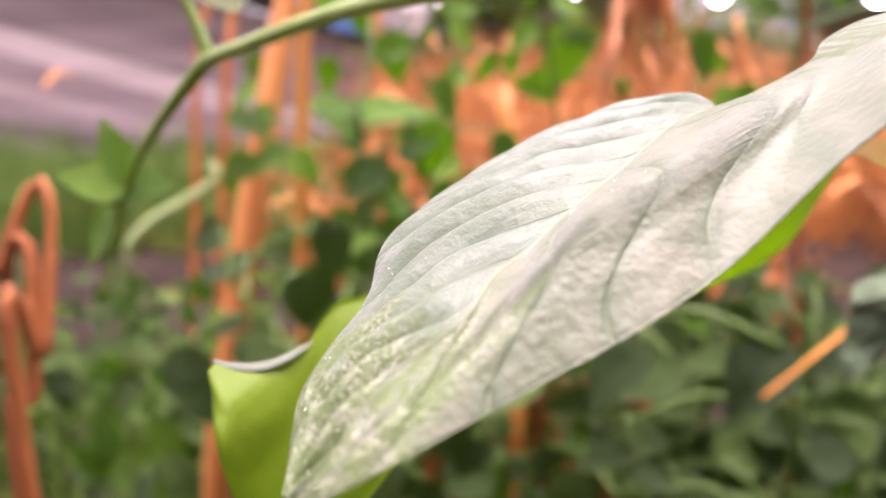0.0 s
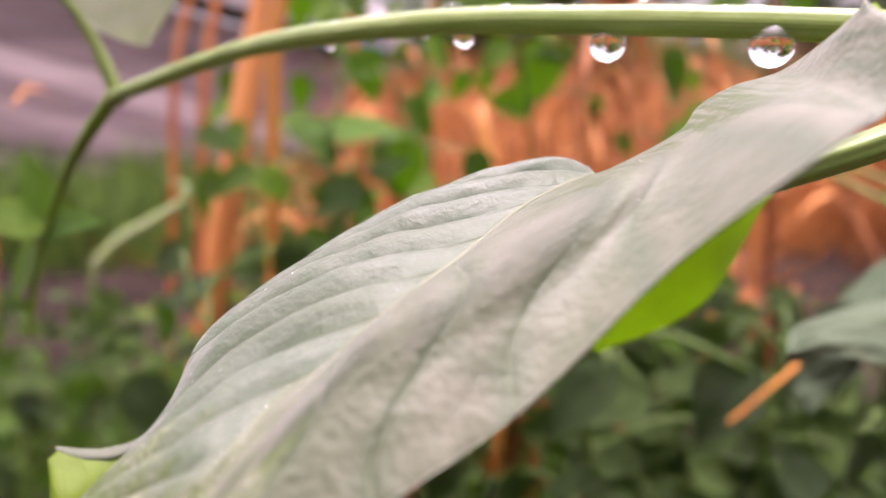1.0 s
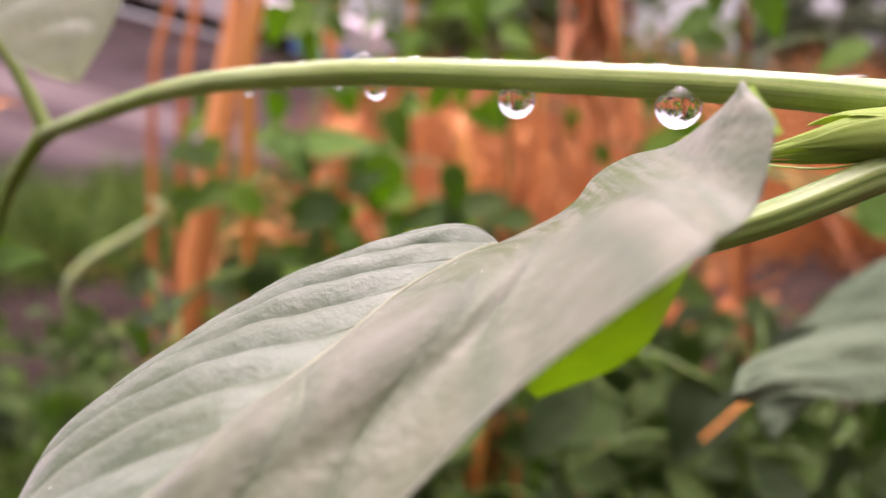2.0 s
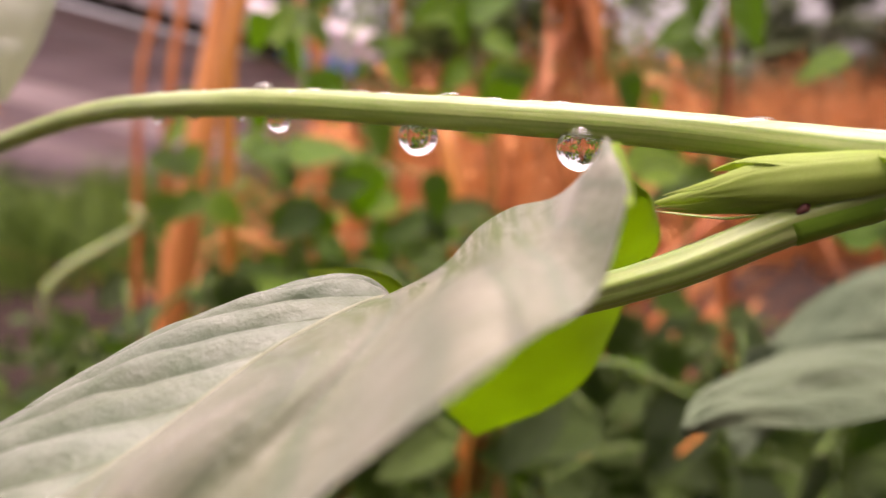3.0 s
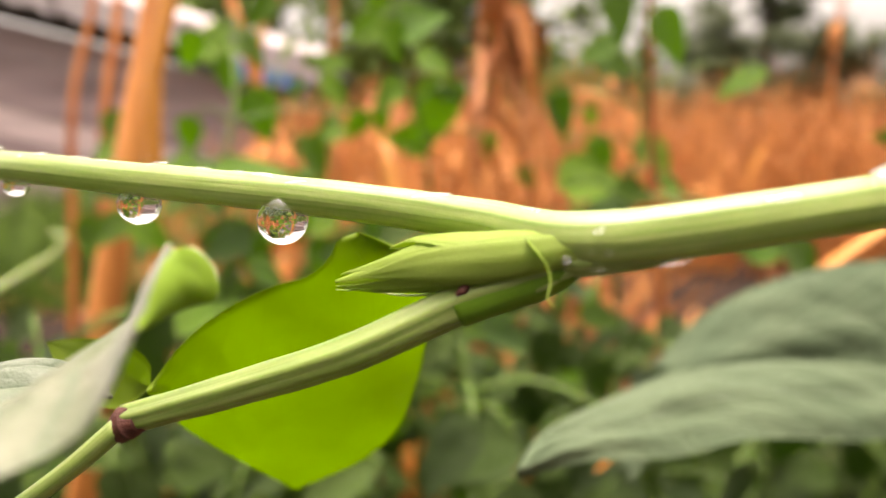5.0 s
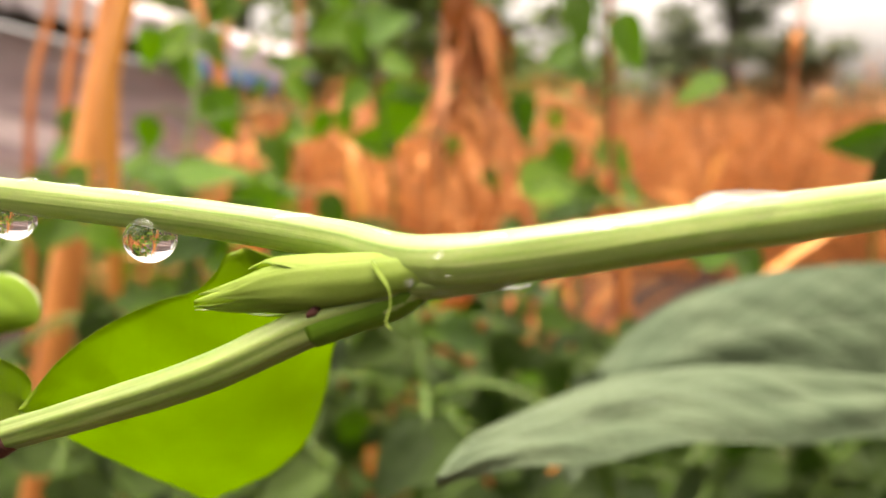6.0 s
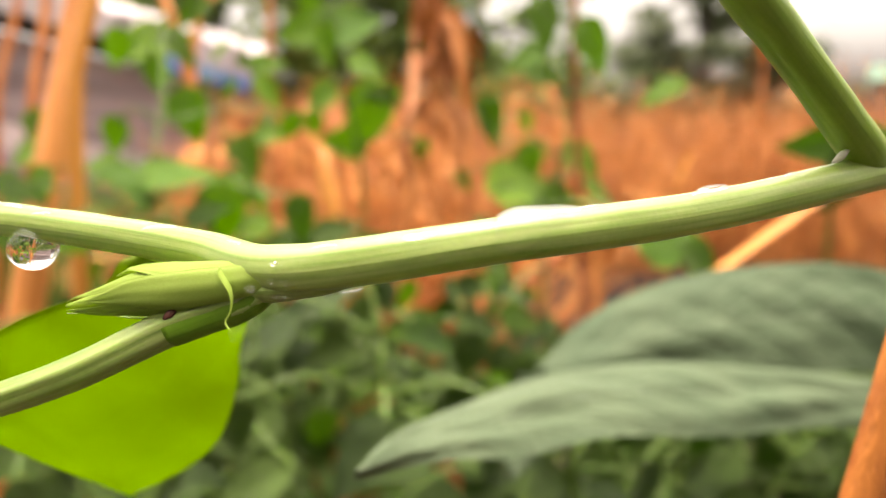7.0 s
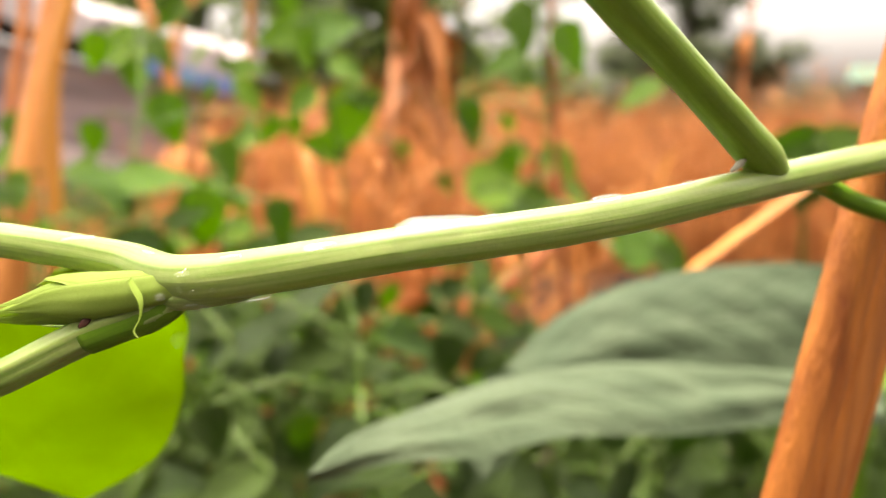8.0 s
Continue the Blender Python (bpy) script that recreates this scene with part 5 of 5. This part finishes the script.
    part("pulvinus", tube("pulvinus", [(0.0736, 0.0577, 1.0066), (0.0718, 0.0582, 1.0054), (0.0702, 0.0587, 1.0046), (0.0684, 0.0591, 1.0039), (0.0662, 0.0596, 1.0030)], [0.0008, 0.0012, 0.00138, 0.00132, 0.00118], 24, 28, 7, 0.02, 0.08), STEM_DARK, v, "swollen dark green joint of the leaf stalk")
    part("scar", tube("scar", [(0.0668, 0.0588, 1.0046), (0.0664, 0.0586, 1.0043), (0.0660, 0.0586, 1.0040)], [0.0001, 0.00032, 0.0001], 8, 12, 0, 0, 0.3), BROWN, v, "small brown scar")
    part("leaf_joint", tube("leaf_joint", [(0.0436, 0.0700, 0.9926), (0.0425, 0.0704, 0.9921), (0.0415, 0.0704, 0.9912)], [0.0011, 0.00145, 0.0010], 14, 18, 0, 0, 0.35), BROWN, v, "dark brown joint where the leaflets meet")
    part("rachis", tube("rachis", [(0.0420, 0.0702, 0.9918), (0.0383, 0.0690, 0.9890), (0.0335, 0.0680, 0.9860), (0.0260, 0.0690, 0.9815), (0.0160, 0.0725, 0.9775)], [0.0008, 0.0007, 0.0007, 0.0006], 40, 16, 4, 0.06), STEM, v)
    # bud of overlapping scales, frayed at its tip
    axis = [(0.0742, 0.0570, 1.0071), (0.0722, 0.0578, 1.0066), (0.0700, 0.0586, 1.0061), (0.0672, 0.0598, 1.0056), (0.0640, 0.0612, 1.0051), (0.0612, 0.0620, 1.0045), (0.0589, 0.0626, 1.0041)]
    thick = [0.0007, 0.0011, 0.0013, 0.00142, 0.0013, 0.0008, 0.00015]
    bud = part("bud", tube("bud", axis, [0.0006, 0.0010, 0.0012, 0.0013, 0.0012, 0.0006, 0.00012], 60, 40, 13, 0.02, 0.12, 0.95), BUD, v, "pointed pale green bud")
    for turn, half, u0, u1, swell, end in ((84, 64, 0.0, 0.70, 1.12, 0.5), (-62, 60, 0.02, 0.98, 1.08, -0.4), (12, 50, 0.0, 0.90, 1.18, 0.2), (128, 55, 0.02, 0.78, 1.18, 0.7), (-25, 32, 0.25, 1.0, 1.06, -0.3), (48, 30, 0.2, 0.97, 1.10, 0.4)):
        part("scale", bud_scale(axis, thick, turn, half, u0, u1, swell, end), BUD, bud)
    part("scale_edge", tube("scale_edge", [(0.0589, 0.0625, 1.0036), (0.0610, 0.0633, 1.0032), (0.0634, 0.0622, 1.0031), (0.0654, 0.0612, 1.0035), (0.0666, 0.0602, 1.0040)], [0.00005, 0.00014, 0.00018, 0.00014, 0.00005], 30, 8, 0, 0, 0.2, 0.5), TENDRIL, bud, "thin whitish edge of the lowest scale")
    # a stipule like a small thorn-shaped leaf hangs from the joint
    rib = curve([(0.0698, 0.0574, 1.0074), (0.0706, 0.0562, 1.0063), (0.0707, 0.0553, 1.0054), (0.0704, 0.0547, 1.0047), (0.0707, 0.0544, 1.0043)], 24)
    width = np.interp(np.linspace(0, 1, 24), (0, 0.2, 0.5, 0.75, 1), (0.0006, 0.0007, 0.0004, 0.00010, 0.00003))
    rows = [[rib[i] + np.array((0.05, 0.99, 0.1)) * width[i] * q for q in np.linspace(-1, 1, 7)] for i in range(24)]
    part("stipule", blade("stipule", np.array(rows), 0.00010), BUD, v, "thin pointed stipule hanging from the joint")
    for a, b, c in (((0.1132, 0.0580, 1.0133), (0.1139, 0.0580, 1.0138), (0.1146, 0.0582, 1.0142)), ((0.1187, 0.0600, 1.0146), (0.1191, 0.0598, 1.0139), (0.1196, 0.0601, 1.0135))):
        part("leaf_scar", tube("leaf_scar", [a, b, c], [0.0001, 0.00035, 0.0001], 10, 12, 0, 0, 0.3), SCAR, v, "whitish scar at the joint")


the_vine()

MID = [(0.0106, 0.0327, 0.9803), (0.0128, 0.0337, 0.9827), (0.0141, 0.0348, 0.9846), (0.0163, 0.0362, 0.9866), (0.0192, 0.0374, 0.9885), (0.0207, 0.0410, 0.9895), (0.0232, 0.0434, 0.9908), (0.0265, 0.0464, 0.9929), (0.0305, 0.0519, 0.9944), (0.0352, 0.0575, 0.9966), (0.0409, 0.0640, 0.9975), (0.0420, 0.0690, 0.9945)]
FAR_EDGE = [(0.0104, 0.0329, 0.9803), (0.0097, 0.0411, 0.9828), (0.0125, 0.0484, 0.9858), (0.0142, 0.0548, 0.9894), (0.0251, 0.0634, 0.9952), (0.0352, 0.0680, 0.9972), (0.0418, 0.0688, 0.9947)]
# the near half, from its tip to the upturned lobe, one entry for each side vein
CREST = [(0.0106, 0.0327, 0.9803), (0.0141, 0.0348, 0.9846), (0.0192, 0.0374, 0.9885), (0.0265, 0.0464, 0.9929), (0.0305, 0.0519, 0.9944), (0.0352, 0.0570, 0.9968), (0.0409, 0.0640, 0.9975), (0.0449, 0.0586, 1.0010), (0.0474, 0.0611, 1.0029), (0.0495, 0.0610, 1.0042), (0.0515, 0.0581, 1.0052), (0.0524, 0.0542, 1.0071), (0.0526, 0.0513, 1.0087)]
RIDGE = [(0.0106, 0.0327, 0.9803), (0.0148, 0.0329, 0.9845), (0.0191, 0.0359, 0.9873), (0.0259, 0.0411, 0.9931), (0.0315, 0.0440, 0.9959), (0.0388, 0.0487, 0.9992), (0.0428, 0.0525, 1.0005), (0.0458, 0.0515, 1.0024), (0.0475, 0.0495, 1.0038), (0.0493, 0.0505, 1.0042), (0.0506, 0.0512, 1.0052), (0.0516, 0.0515, 1.0072), (0.0526, 0.0513, 1.0087)]
NEAR_EDGE = [(0.0106, 0.0327, 0.9803), (0.0133, 0.0311, 0.9825), (0.0166, 0.0318, 0.9841), (0.0229, 0.0341, 0.9867), (0.0278, 0.0358, 0.9888), (0.0331, 0.0383, 0.9915), (0.0393, 0.0398, 0.9972), (0.0452, 0.0375, 1.0032), (0.0479, 0.0427, 1.0026), (0.0506, 0.0448, 1.0034), (0.0522, 0.0468, 1.0066), (0.0525, 0.0480, 1.0076), (0.0526, 0.0513, 1.0087)]
FAR_VEINS = 11


def with_veins(me, phase, across):
    """Adds a UV map that holds the count of side veins passed and the way across the blade."""
    lay = me.uv_layers.new(name="Veins")
    n = phase.size
    p, a = phase.ravel(), across.ravel()
    for loop in me.loops:
        k = loop.vertex_index % n
        lay.data[loop.index].uv = (p[k], a[k])
    return me


def along_entries(points, n):
    """A smooth curve that gives every entry the same share of its steps."""
    c = np.asarray(points, float)
    e = np.vstack([2 * c[0] - c[1], c, 2 * c[-1] - c[-2]])
    u = np.linspace(0, len(c) - 1, n)
    i = np.minimum(u.astype(int), len(c) - 2)
    v = (u - i)[:, None]
    a, b, d, f = e[i], e[i + 1], e[i + 2], e[i + 3]
    return 0.5 * (2 * b + (d - a) * v + (2 * a - 5 * b + 4 * d - f) * v * v + (3 * b - a - 3 * d + f) * v ** 3)


def far_half(nu=200, nv=56):
    g = loft(MID[::-1], FAR_EDGE[::-1], nu, nv, 0.0002, (0, 0, 1), 0.0010, FAR_VEINS, 0.28, False, 0.0004, 1.0)
    s, v = np.meshgrid(np.linspace(0, 1, nu), np.linspace(0, 1, nv), indexing="ij")
    phase = FAR_VEINS * (s - 0.28 * v)
    # shallow puckers between the side veins
    for i in range(nu):
        for j in range(nv):
            w = min(1, 6 * v[i, j] * (1 - v[i, j]))
            g[i, j, 2] += w * 0.00022 * noise.noise(Vector((phase[i, j] * 2.2, v[i, j] * 7, 3)))
    return g, phase, v


def near_half(nu=300, nv=64):
    a, b, d = (along_entries(c[::-1], nu) for c in (CREST, RIDGE, NEAR_EDGE))
    count = len(CREST) - 1
    rib = curve(MID, 500)
    for i in range(nu):
        if count * (1 - i / (nu - 1)) <= 6:
            a[i] = rib[np.linalg.norm(rib - a[i], axis=1).argmin()]
    g, ph, ac = np.zeros((nu, nv, 3)), np.zeros((nu, nv)), np.zeros((nu, nv))
    for i in range(nu):
        k = count * (1 - i / (nu - 1))
        calm = min(1, max(0, (6.2 - k) / 2.0))
        row = along_entries([a[i], b[i], b[i] * 0.5 + d[i] * 0.5 + np.array((-0.0001, 0, 0.0003)) * min(1, k / 2), d[i]], nv)
        for j in range(nv):
            v = j / (nv - 1)
            q = k + 0.35 * math.sin(v * 2.2) - 0.12 * math.sin(v * 9 + k)
            off = abs(q - round(q))
            strong = calm * min(1, 9 * v) * max(0, 1 - v) ** 0.6
            z = 0.00022 * strong * min(1, off * 3.2) ** 0.7 - 0.00014 * strong * math.exp(-(off / 0.03) ** 2)
            z += strong * 0.00016 * noise.noise(Vector((q * 2.3, v * 9, 5))) + 0.0002 * calm * noise.noise(Vector((q * 0.8, v * 2, 8))) * min(1, 4 * (1 - v)) * min(1, 6 * v)
            g[i, j] = row[j] + np.array((-0.35, -0.2, 0.9)) * z
            ph[i, j], ac[i, j] = q, v
    return g, ph, ac


def silver_leaf():
    far, fp, fv = far_half()
    near, np_, nv_ = near_half()
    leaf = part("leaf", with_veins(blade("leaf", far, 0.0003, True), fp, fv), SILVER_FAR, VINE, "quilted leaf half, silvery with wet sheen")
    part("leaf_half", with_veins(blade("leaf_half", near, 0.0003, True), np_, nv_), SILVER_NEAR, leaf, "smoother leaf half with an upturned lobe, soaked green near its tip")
    fold = [(0.0526, 0.0513, 1.0087), (0.0525, 0.0498, 1.0084), (0.0525, 0.0480, 1.0076), (0.0522, 0.0468, 1.0066)]
    rim = [(0.0526, 0.0515, 1.0087), (0.0532, 0.0526, 1.0084), (0.0538, 0.0532, 1.0073), (0.0540, 0.0525, 1.0062), (0.0530, 0.0508, 1.0062), (0.0522, 0.0474, 1.0064)]
    curl = loft(fold, rim, 36, 18, 0.0005, (0.5, -0.7, 0.3), 0.00008, 5)
    part("curled_lobe", blade("curled_lobe", curl, 0.00016), LEAF_UNDER, leaf, "curled lobe showing its yellow-green underside")
    part("lobe_rim", tube("lobe_rim", rim[:4], [0.00008, 0.00013, 0.00014, 0.00008], 30, 10, 0, 0, 0.1), LEAF_RIM, leaf, "downy pale rim")
    part("midrib", tube("midrib", [np.array(p) + (0, 0, 0.00016) for p in MID], [0.00010, 0.00014, 0.00016, 0.00018], 80, 10, 0, 0, 0.15), DOWNY_RIB, leaf, "pale midrib")


silver_leaf()


def leaf_threads():
    """Thin threads and small beads of rain lying along the leaf's veins."""
    rng = random.Random(17)
    far, near = far_half()[0], near_half()[0]
    up = np.array((-0.05, -0.1, 1.0)) * 0.00015

    def at(g, s, v):
        return g[int(min(1, max(0, s)) * (g.shape[0] - 1)), int(min(1, max(0, v)) * (g.shape[1] - 1))] + up
    lines = [(near, 0.70, 0.05, 0.97, 0.08, 0.0001), (far, 0.65, 0.05, 0.98, 0.06, 0.0001), (near, 0.80, 0.08, 0.93, 0.4, 0.00012), (far, 0.70, 0.1, 0.86, 0.6, 0.0001), (far, 0.80, 0.1, 0.93, 0.7, 0.0001)]
    for g, s0, v0, s1, v1, r in lines:
        pts = []
        for k in range(12):
            u = k / 11
            pts.append(at(g, s0 + (s1 - s0) * u, v0 + (v1 - v0) * u + rng.gauss(0, 0.02)))
        me = tube("water_thread", pts, [r * 0.1, r * 0.32, r * 0.2, r * 0.32, r * 0.1], 60, 8, 0, 0, 0.4, 0.7, rng.randint(0, 99))
        me.materials.append(FILM)
        tagged(new("water_thread", me), "thin thread of rain water along a leaf vein", "water thread", "water on the leaf")
    bead = drop_mesh("rain_bead", 0.0002, 0.6, 1.0, 8, 12, FILM)
    for _ in range(130):
        g = far if rng.random() < 0.55 else near
        s = 1 - 0.5 * rng.random() ** 1.4
        ob = tagged(new("rain_bead", bead), "tiny bead of rain on the leaf", "rain bead", "water on the leaf")
        ob.location = at(g, s, rng.uniform(0.05, 0.95))
        k = rng.uniform(0.25, 0.8)
        ob.scale = (k * rng.uniform(0.8, 1.8), k, k)
        ob.rotation_euler = (0, 0, rng.uniform(0, 3))


def lit_leaf():
    top = [(0.0436, 0.0716, 0.9939), (0.0463, 0.0731, 0.9971), (0.0493, 0.0748, 0.9991), (0.0528, 0.0764, 1.0004), (0.0558, 0.0768, 1.0011), (0.0575, 0.0770, 1.0025), (0.0584, 0.0772, 1.0039), (0.0597, 0.0777, 1.0043)]
    low = [(0.0436, 0.0716, 0.9938), (0.0423, 0.0841, 0.9847), (0.0445, 0.0907, 0.9782), (0.0472, 0.0965, 0.9723), (0.0495, 0.0996, 0.9686), (0.0502, 0.1004, 0.9676), (0.0515, 0.0999, 0.9684), (0.0552, 0.0976, 0.9710), (0.0593, 0.0959, 0.9738), (0.0630, 0.0944, 0.9779), (0.0656, 0.0931, 0.9846), (0.0665, 0.0906, 0.9900), (0.0679, 0.0866, 0.9958), (0.0659, 0.0826, 1.0002), (0.0640, 0.0800, 1.0021), (0.0598, 0.0778, 1.0042)]
    g = loft(top, low, 140, 30, 0.0011, (0.3, -0.8, 0.3), 0.0003, 7, 0.3, False, 0.0006, 6.0)
    part("leaf", blade("leaf", g, 0.0001), LEAF_LIT, VINE, "young leaf glowing yellow-green against the light")


lit_leaf()


def hanging_leaf():
    top = [(0.0160, 0.0730, 0.9778), (0.0118, 0.0746, 0.9786), (0.0081, 0.0740, 0.9772), (0.0059, 0.0729, 0.9771), (0.0043, 0.0714, 0.9756), (0.0030, 0.0698, 0.9735), (0.0015, 0.0684, 0.9726), (-0.0020, 0.0672, 0.9723), (-0.0055, 0.0663, 0.9730)]
    low = [(0.016, 0.0735, 0.977), (0.0167, 0.0663, 0.9694), (0.0131, 0.0663, 0.9631), (0.0087, 0.0646, 0.9575), (0.0053, 0.0636, 0.9541), (0.0019, 0.0623, 0.9537), (-0.0018, 0.0609, 0.9583), (-0.0035, 0.0595, 0.9671), (-0.0062, 0.067, 0.9715)]
    g = loft(top, low, 70, 24, 0.0015, (0, -1, 0.2), 0.0002, 6, 0.3, False, 0.0005, 8.0)
    leaf = part("leaf", blade("leaf", g, 0.00025), LEAF_LIT, VINE, "hanging leaflet, yellow-green, its rim curled over")
    rim = [(0.0034, 0.0700, 0.9736), (0.0015, 0.0680, 0.9728), (-0.0010, 0.0668, 0.9722), (-0.0035, 0.0662, 0.9724), (-0.0057, 0.0660, 0.9732)]
    part("rim", tube("rim", rim, [0.0002, 0.0006, 0.0008, 0.0007, 0.0002], 30, 14, 0, 0, 0.1, 0.5), LEAF_SILVER, leaf, "pale curled rim")
    tip = leaf_grid(seed=4, wide=0.34)
    part("leaf", blade("leaf", tip, 0.01), LEAF_LIT, VINE, "small young leaf tip", m=facing((0.0415, 0.0765, 0.9925), 0.0085, 150, 15))


hanging_leaf()


def top_leaf():
    a = [(-0.0385, 0.1245, 1.0285), (-0.0330, 0.1262, 1.0180), (-0.0290, 0.1270, 1.0140), (-0.0255, 0.1280, 1.0119), (-0.0220, 0.1292, 1.0106), (-0.0205, 0.1298, 1.0104)]
    b = [(-0.0385, 0.1250, 1.0290), (-0.0300, 0.1330, 1.0390), (-0.0200, 0.1370, 1.0390), (-0.0124, 0.1343, 1.0295), (-0.0145, 0.1320, 1.0200), (-0.0204, 0.1299, 1.0105)]
    part("leaf", blade("leaf", loft(a, b, 60, 24, 0.0015, (0, -0.7, 0.7), 0.0005, 7, 0.3, False, 0.0008, 4.0), 0.0003), LEAF_PALE, VINE, "pale silvery leaf at the far fork")
    for k, (x, y, z, size, ang, ti) in enumerate(((-0.0600, 0.161, 0.975, 0.018, 175, 40), (-0.0600, 0.161, 0.976, 0.015, 105, 20), (-0.0620, 0.162, 0.972, 0.013, 20, 40), (-0.066, 0.164, 0.966, 0.016, 220, 50))):
        part("leaf", leaf_mesh(LEAF_FRESH, k), None, VINE, "small young yellow-green leaf", facing((x, y, z), size, ang, ti))


top_leaf()


# ---------------- water ----------------
def drop_mesh(name, r, stretch=1.0, neck=0.75, rings=26, sides=36, kind=WATER):
    """A hanging drop: round below, drawn in where it meets the stem; the origin at its middle."""
    verts, polys = [], []
    for i in range(rings + 1):
        a = math.pi * i / rings
        z = math.cos(a)
        w = math.sin(a) * (1 - (1 - neck) * max(0, z) ** 1.5) * (1 + 0.05 * max(0, -z) * math.sin(a))
        for j in range(sides):
            b = 2 * math.pi * j / sides
            verts.append((r * w * math.cos(b), r * w * math.sin(b), r * stretch * z))
    for i in range(rings):
        for j in range(sides):
            p0, p1 = i * sides + j, i * sides + (j + 1) % sides
            polys.append((p0, p0 + sides, p1 + sides, p1))
    me = faces(name, verts, polys)
    bm = bmesh.new()
    bm.from_mesh(me)
    bmesh.ops.remove_doubles(bm, verts=bm.verts, dist=r * 1e-3)
    bmesh.ops.recalc_face_normals(bm, faces=bm.faces)
    bm.to_mesh(me)
    bm.free()
    me.materials.append(kind)
    return me


def drops():
    hung = [((0.0552, 0.0678, 1.00735), 0.00175, 1.0), ((0.0437, 0.0744, 1.0079), 0.00160, 1.0), ((0.0312, 0.0822, 1.0088), 0.00105, 0.9), ((0.0272, 0.0848, 1.0092), 0.0005, 0.9), ((0.0160, 0.0945, 1.0087), 0.0006, 0.9), ((0.0212, 0.0900, 1.0092), 0.0005, 0.9), ((0.0668, 0.0868, 0.9935), 0.0007, 1.2)]
    for at, r, st in hung:
        tagged(new("water_drop", drop_mesh("water_drop", r, st)), "clear round water drop hanging under the stalk", "water drop", "water drops").location = at
    # flat drops gathered under the joint
    for at, r, s in [((0.07402, 0.05644, 1.00565), 0.0006, (1.6, 1, 0.55)), ((0.07741, 0.05590, 1.00622), 0.0007, (2.0, 1, 0.55)), ((0.07584, 0.05625, 1.00616), 0.0005, (1.7, 1, 0.6))]:
        ob = tagged(new("water_drop", drop_mesh("water_drop", r, 1.0, 1.0, 16, 24, FILM)), "flat drop of clear water clinging under the joint", "water drop", "water drops")
        ob.location, ob.scale = at, s
    beads = [((0.0300, 0.0820, 1.0117), 0.0007, (1.5, 1, 0.7)), ((0.0650, 0.0636, 1.0091), 0.0009, (1.8, 0.8, 0.35)), ((0.0350, 0.0790, 1.0114), 0.0005, (1.6, 1, 0.6)), ((0.0460, 0.0722, 1.0109), 0.0005, (2.0, 1, 0.6)), ((0.0330, 0.0800, 1.0112), 0.00045, (1.5, 1, 0.7)), ((0.0820, 0.0530, 1.0099), 0.0005, (2.2, 1, 0.5)), ((0.1010, 0.0535, 1.0122), 0.0005, (2.4, 1, 0.5)), ((0.0560, 0.0675, 1.0098), 0.0005, (2.4, 1, 0.4)),
             ((0.0733, 0.0555, 1.0080), 0.00025, (1.5, 0.6, 0.6)), ((0.0754, 0.0551, 1.0070), 0.0003, (1.4, 0.5, 0.7)), ((0.0740, 0.0555, 1.0068), 0.0003, (1.2, 0.5, 0.7)), ((0.0772, 0.0547, 1.0073), 0.0003, (1.8, 0.5, 0.6)), ((0.0731, 0.0558, 1.0069), 0.0002, (1, 0.5, 1)), ((0.0784, 0.0544, 1.0088), 0.0003, (1.8, 0.5, 0.5)), ((0.0736, 0.0556, 1.0081), 0.0002, (1.2, 0.5, 1)), ((0.0718, 0.0561, 1.0064), 0.0003, (1.2, 0.5, 0.7))]
    for at, r, s in beads:
        ob = tagged(new("water_bead", drop_mesh("water_bead", r, 1.0, 1.0, 14, 22, FILM)), "flat bead of clear water clinging to the stem", "water bead", "water beads")
        ob.location, ob.scale = at, s
        ob.rotation_euler = (0, radians(-6), radians(-25 if at[0] < 0.07 else 4))
    # a row of small flat beads along the top of the stem
    rng = random.Random(41)
    line = curve(BRANCH + MAIN[:5], 300)
    bead = drop_mesh("water_bead", 0.0003, 1.0, 1.0, 12, 18, FILM)
    for _ in range(46):
        k = int(300 * rng.uniform(0.18, 0.93))
        t = line[min(299, k + 1)] - line[k - 1]
        ob = tagged(new("water_bead", bead), "small flat bead of rain on top of the stem", "water bead", "water beads")
        side = rng.uniform(-0.6, 0.25)
        ob.location = line[k] + np.array((0, 0.0012 * side, (0.00122 if line[k][0] < 0.07 else 0.00136) - 0.0003 * side * side))
        w = rng.uniform(0.5, 1.5)
        ob.scale = (w * rng.uniform(1.4, 3.0), w * 0.8, w * rng.uniform(0.35, 0.6))
        ob.rotation_euler = (0, -math.atan2(t[2], math.hypot(t[0], t[1])), math.atan2(t[1], t[0]))
    film = tube("water_film", [(0.0868, 0.0532, 1.0097), (0.0871, 0.0531, 1.0098), (0.0880, 0.0531, 1.0101), (0.0892, 0.0532, 1.0102), (0.0912, 0.0535, 1.0103), (0.0936, 0.0540, 1.0103)], [0.0007, 0.00128, 0.00144, 0.00136, 0.00118, 0.0008], 90, 36, 0, 0, 0.06, 1.0)
    film.materials.append(FILM)
    tagged(new("water_film", film), "long clear blob of water lying on the stem", "water film")


drops()
leaf_threads()
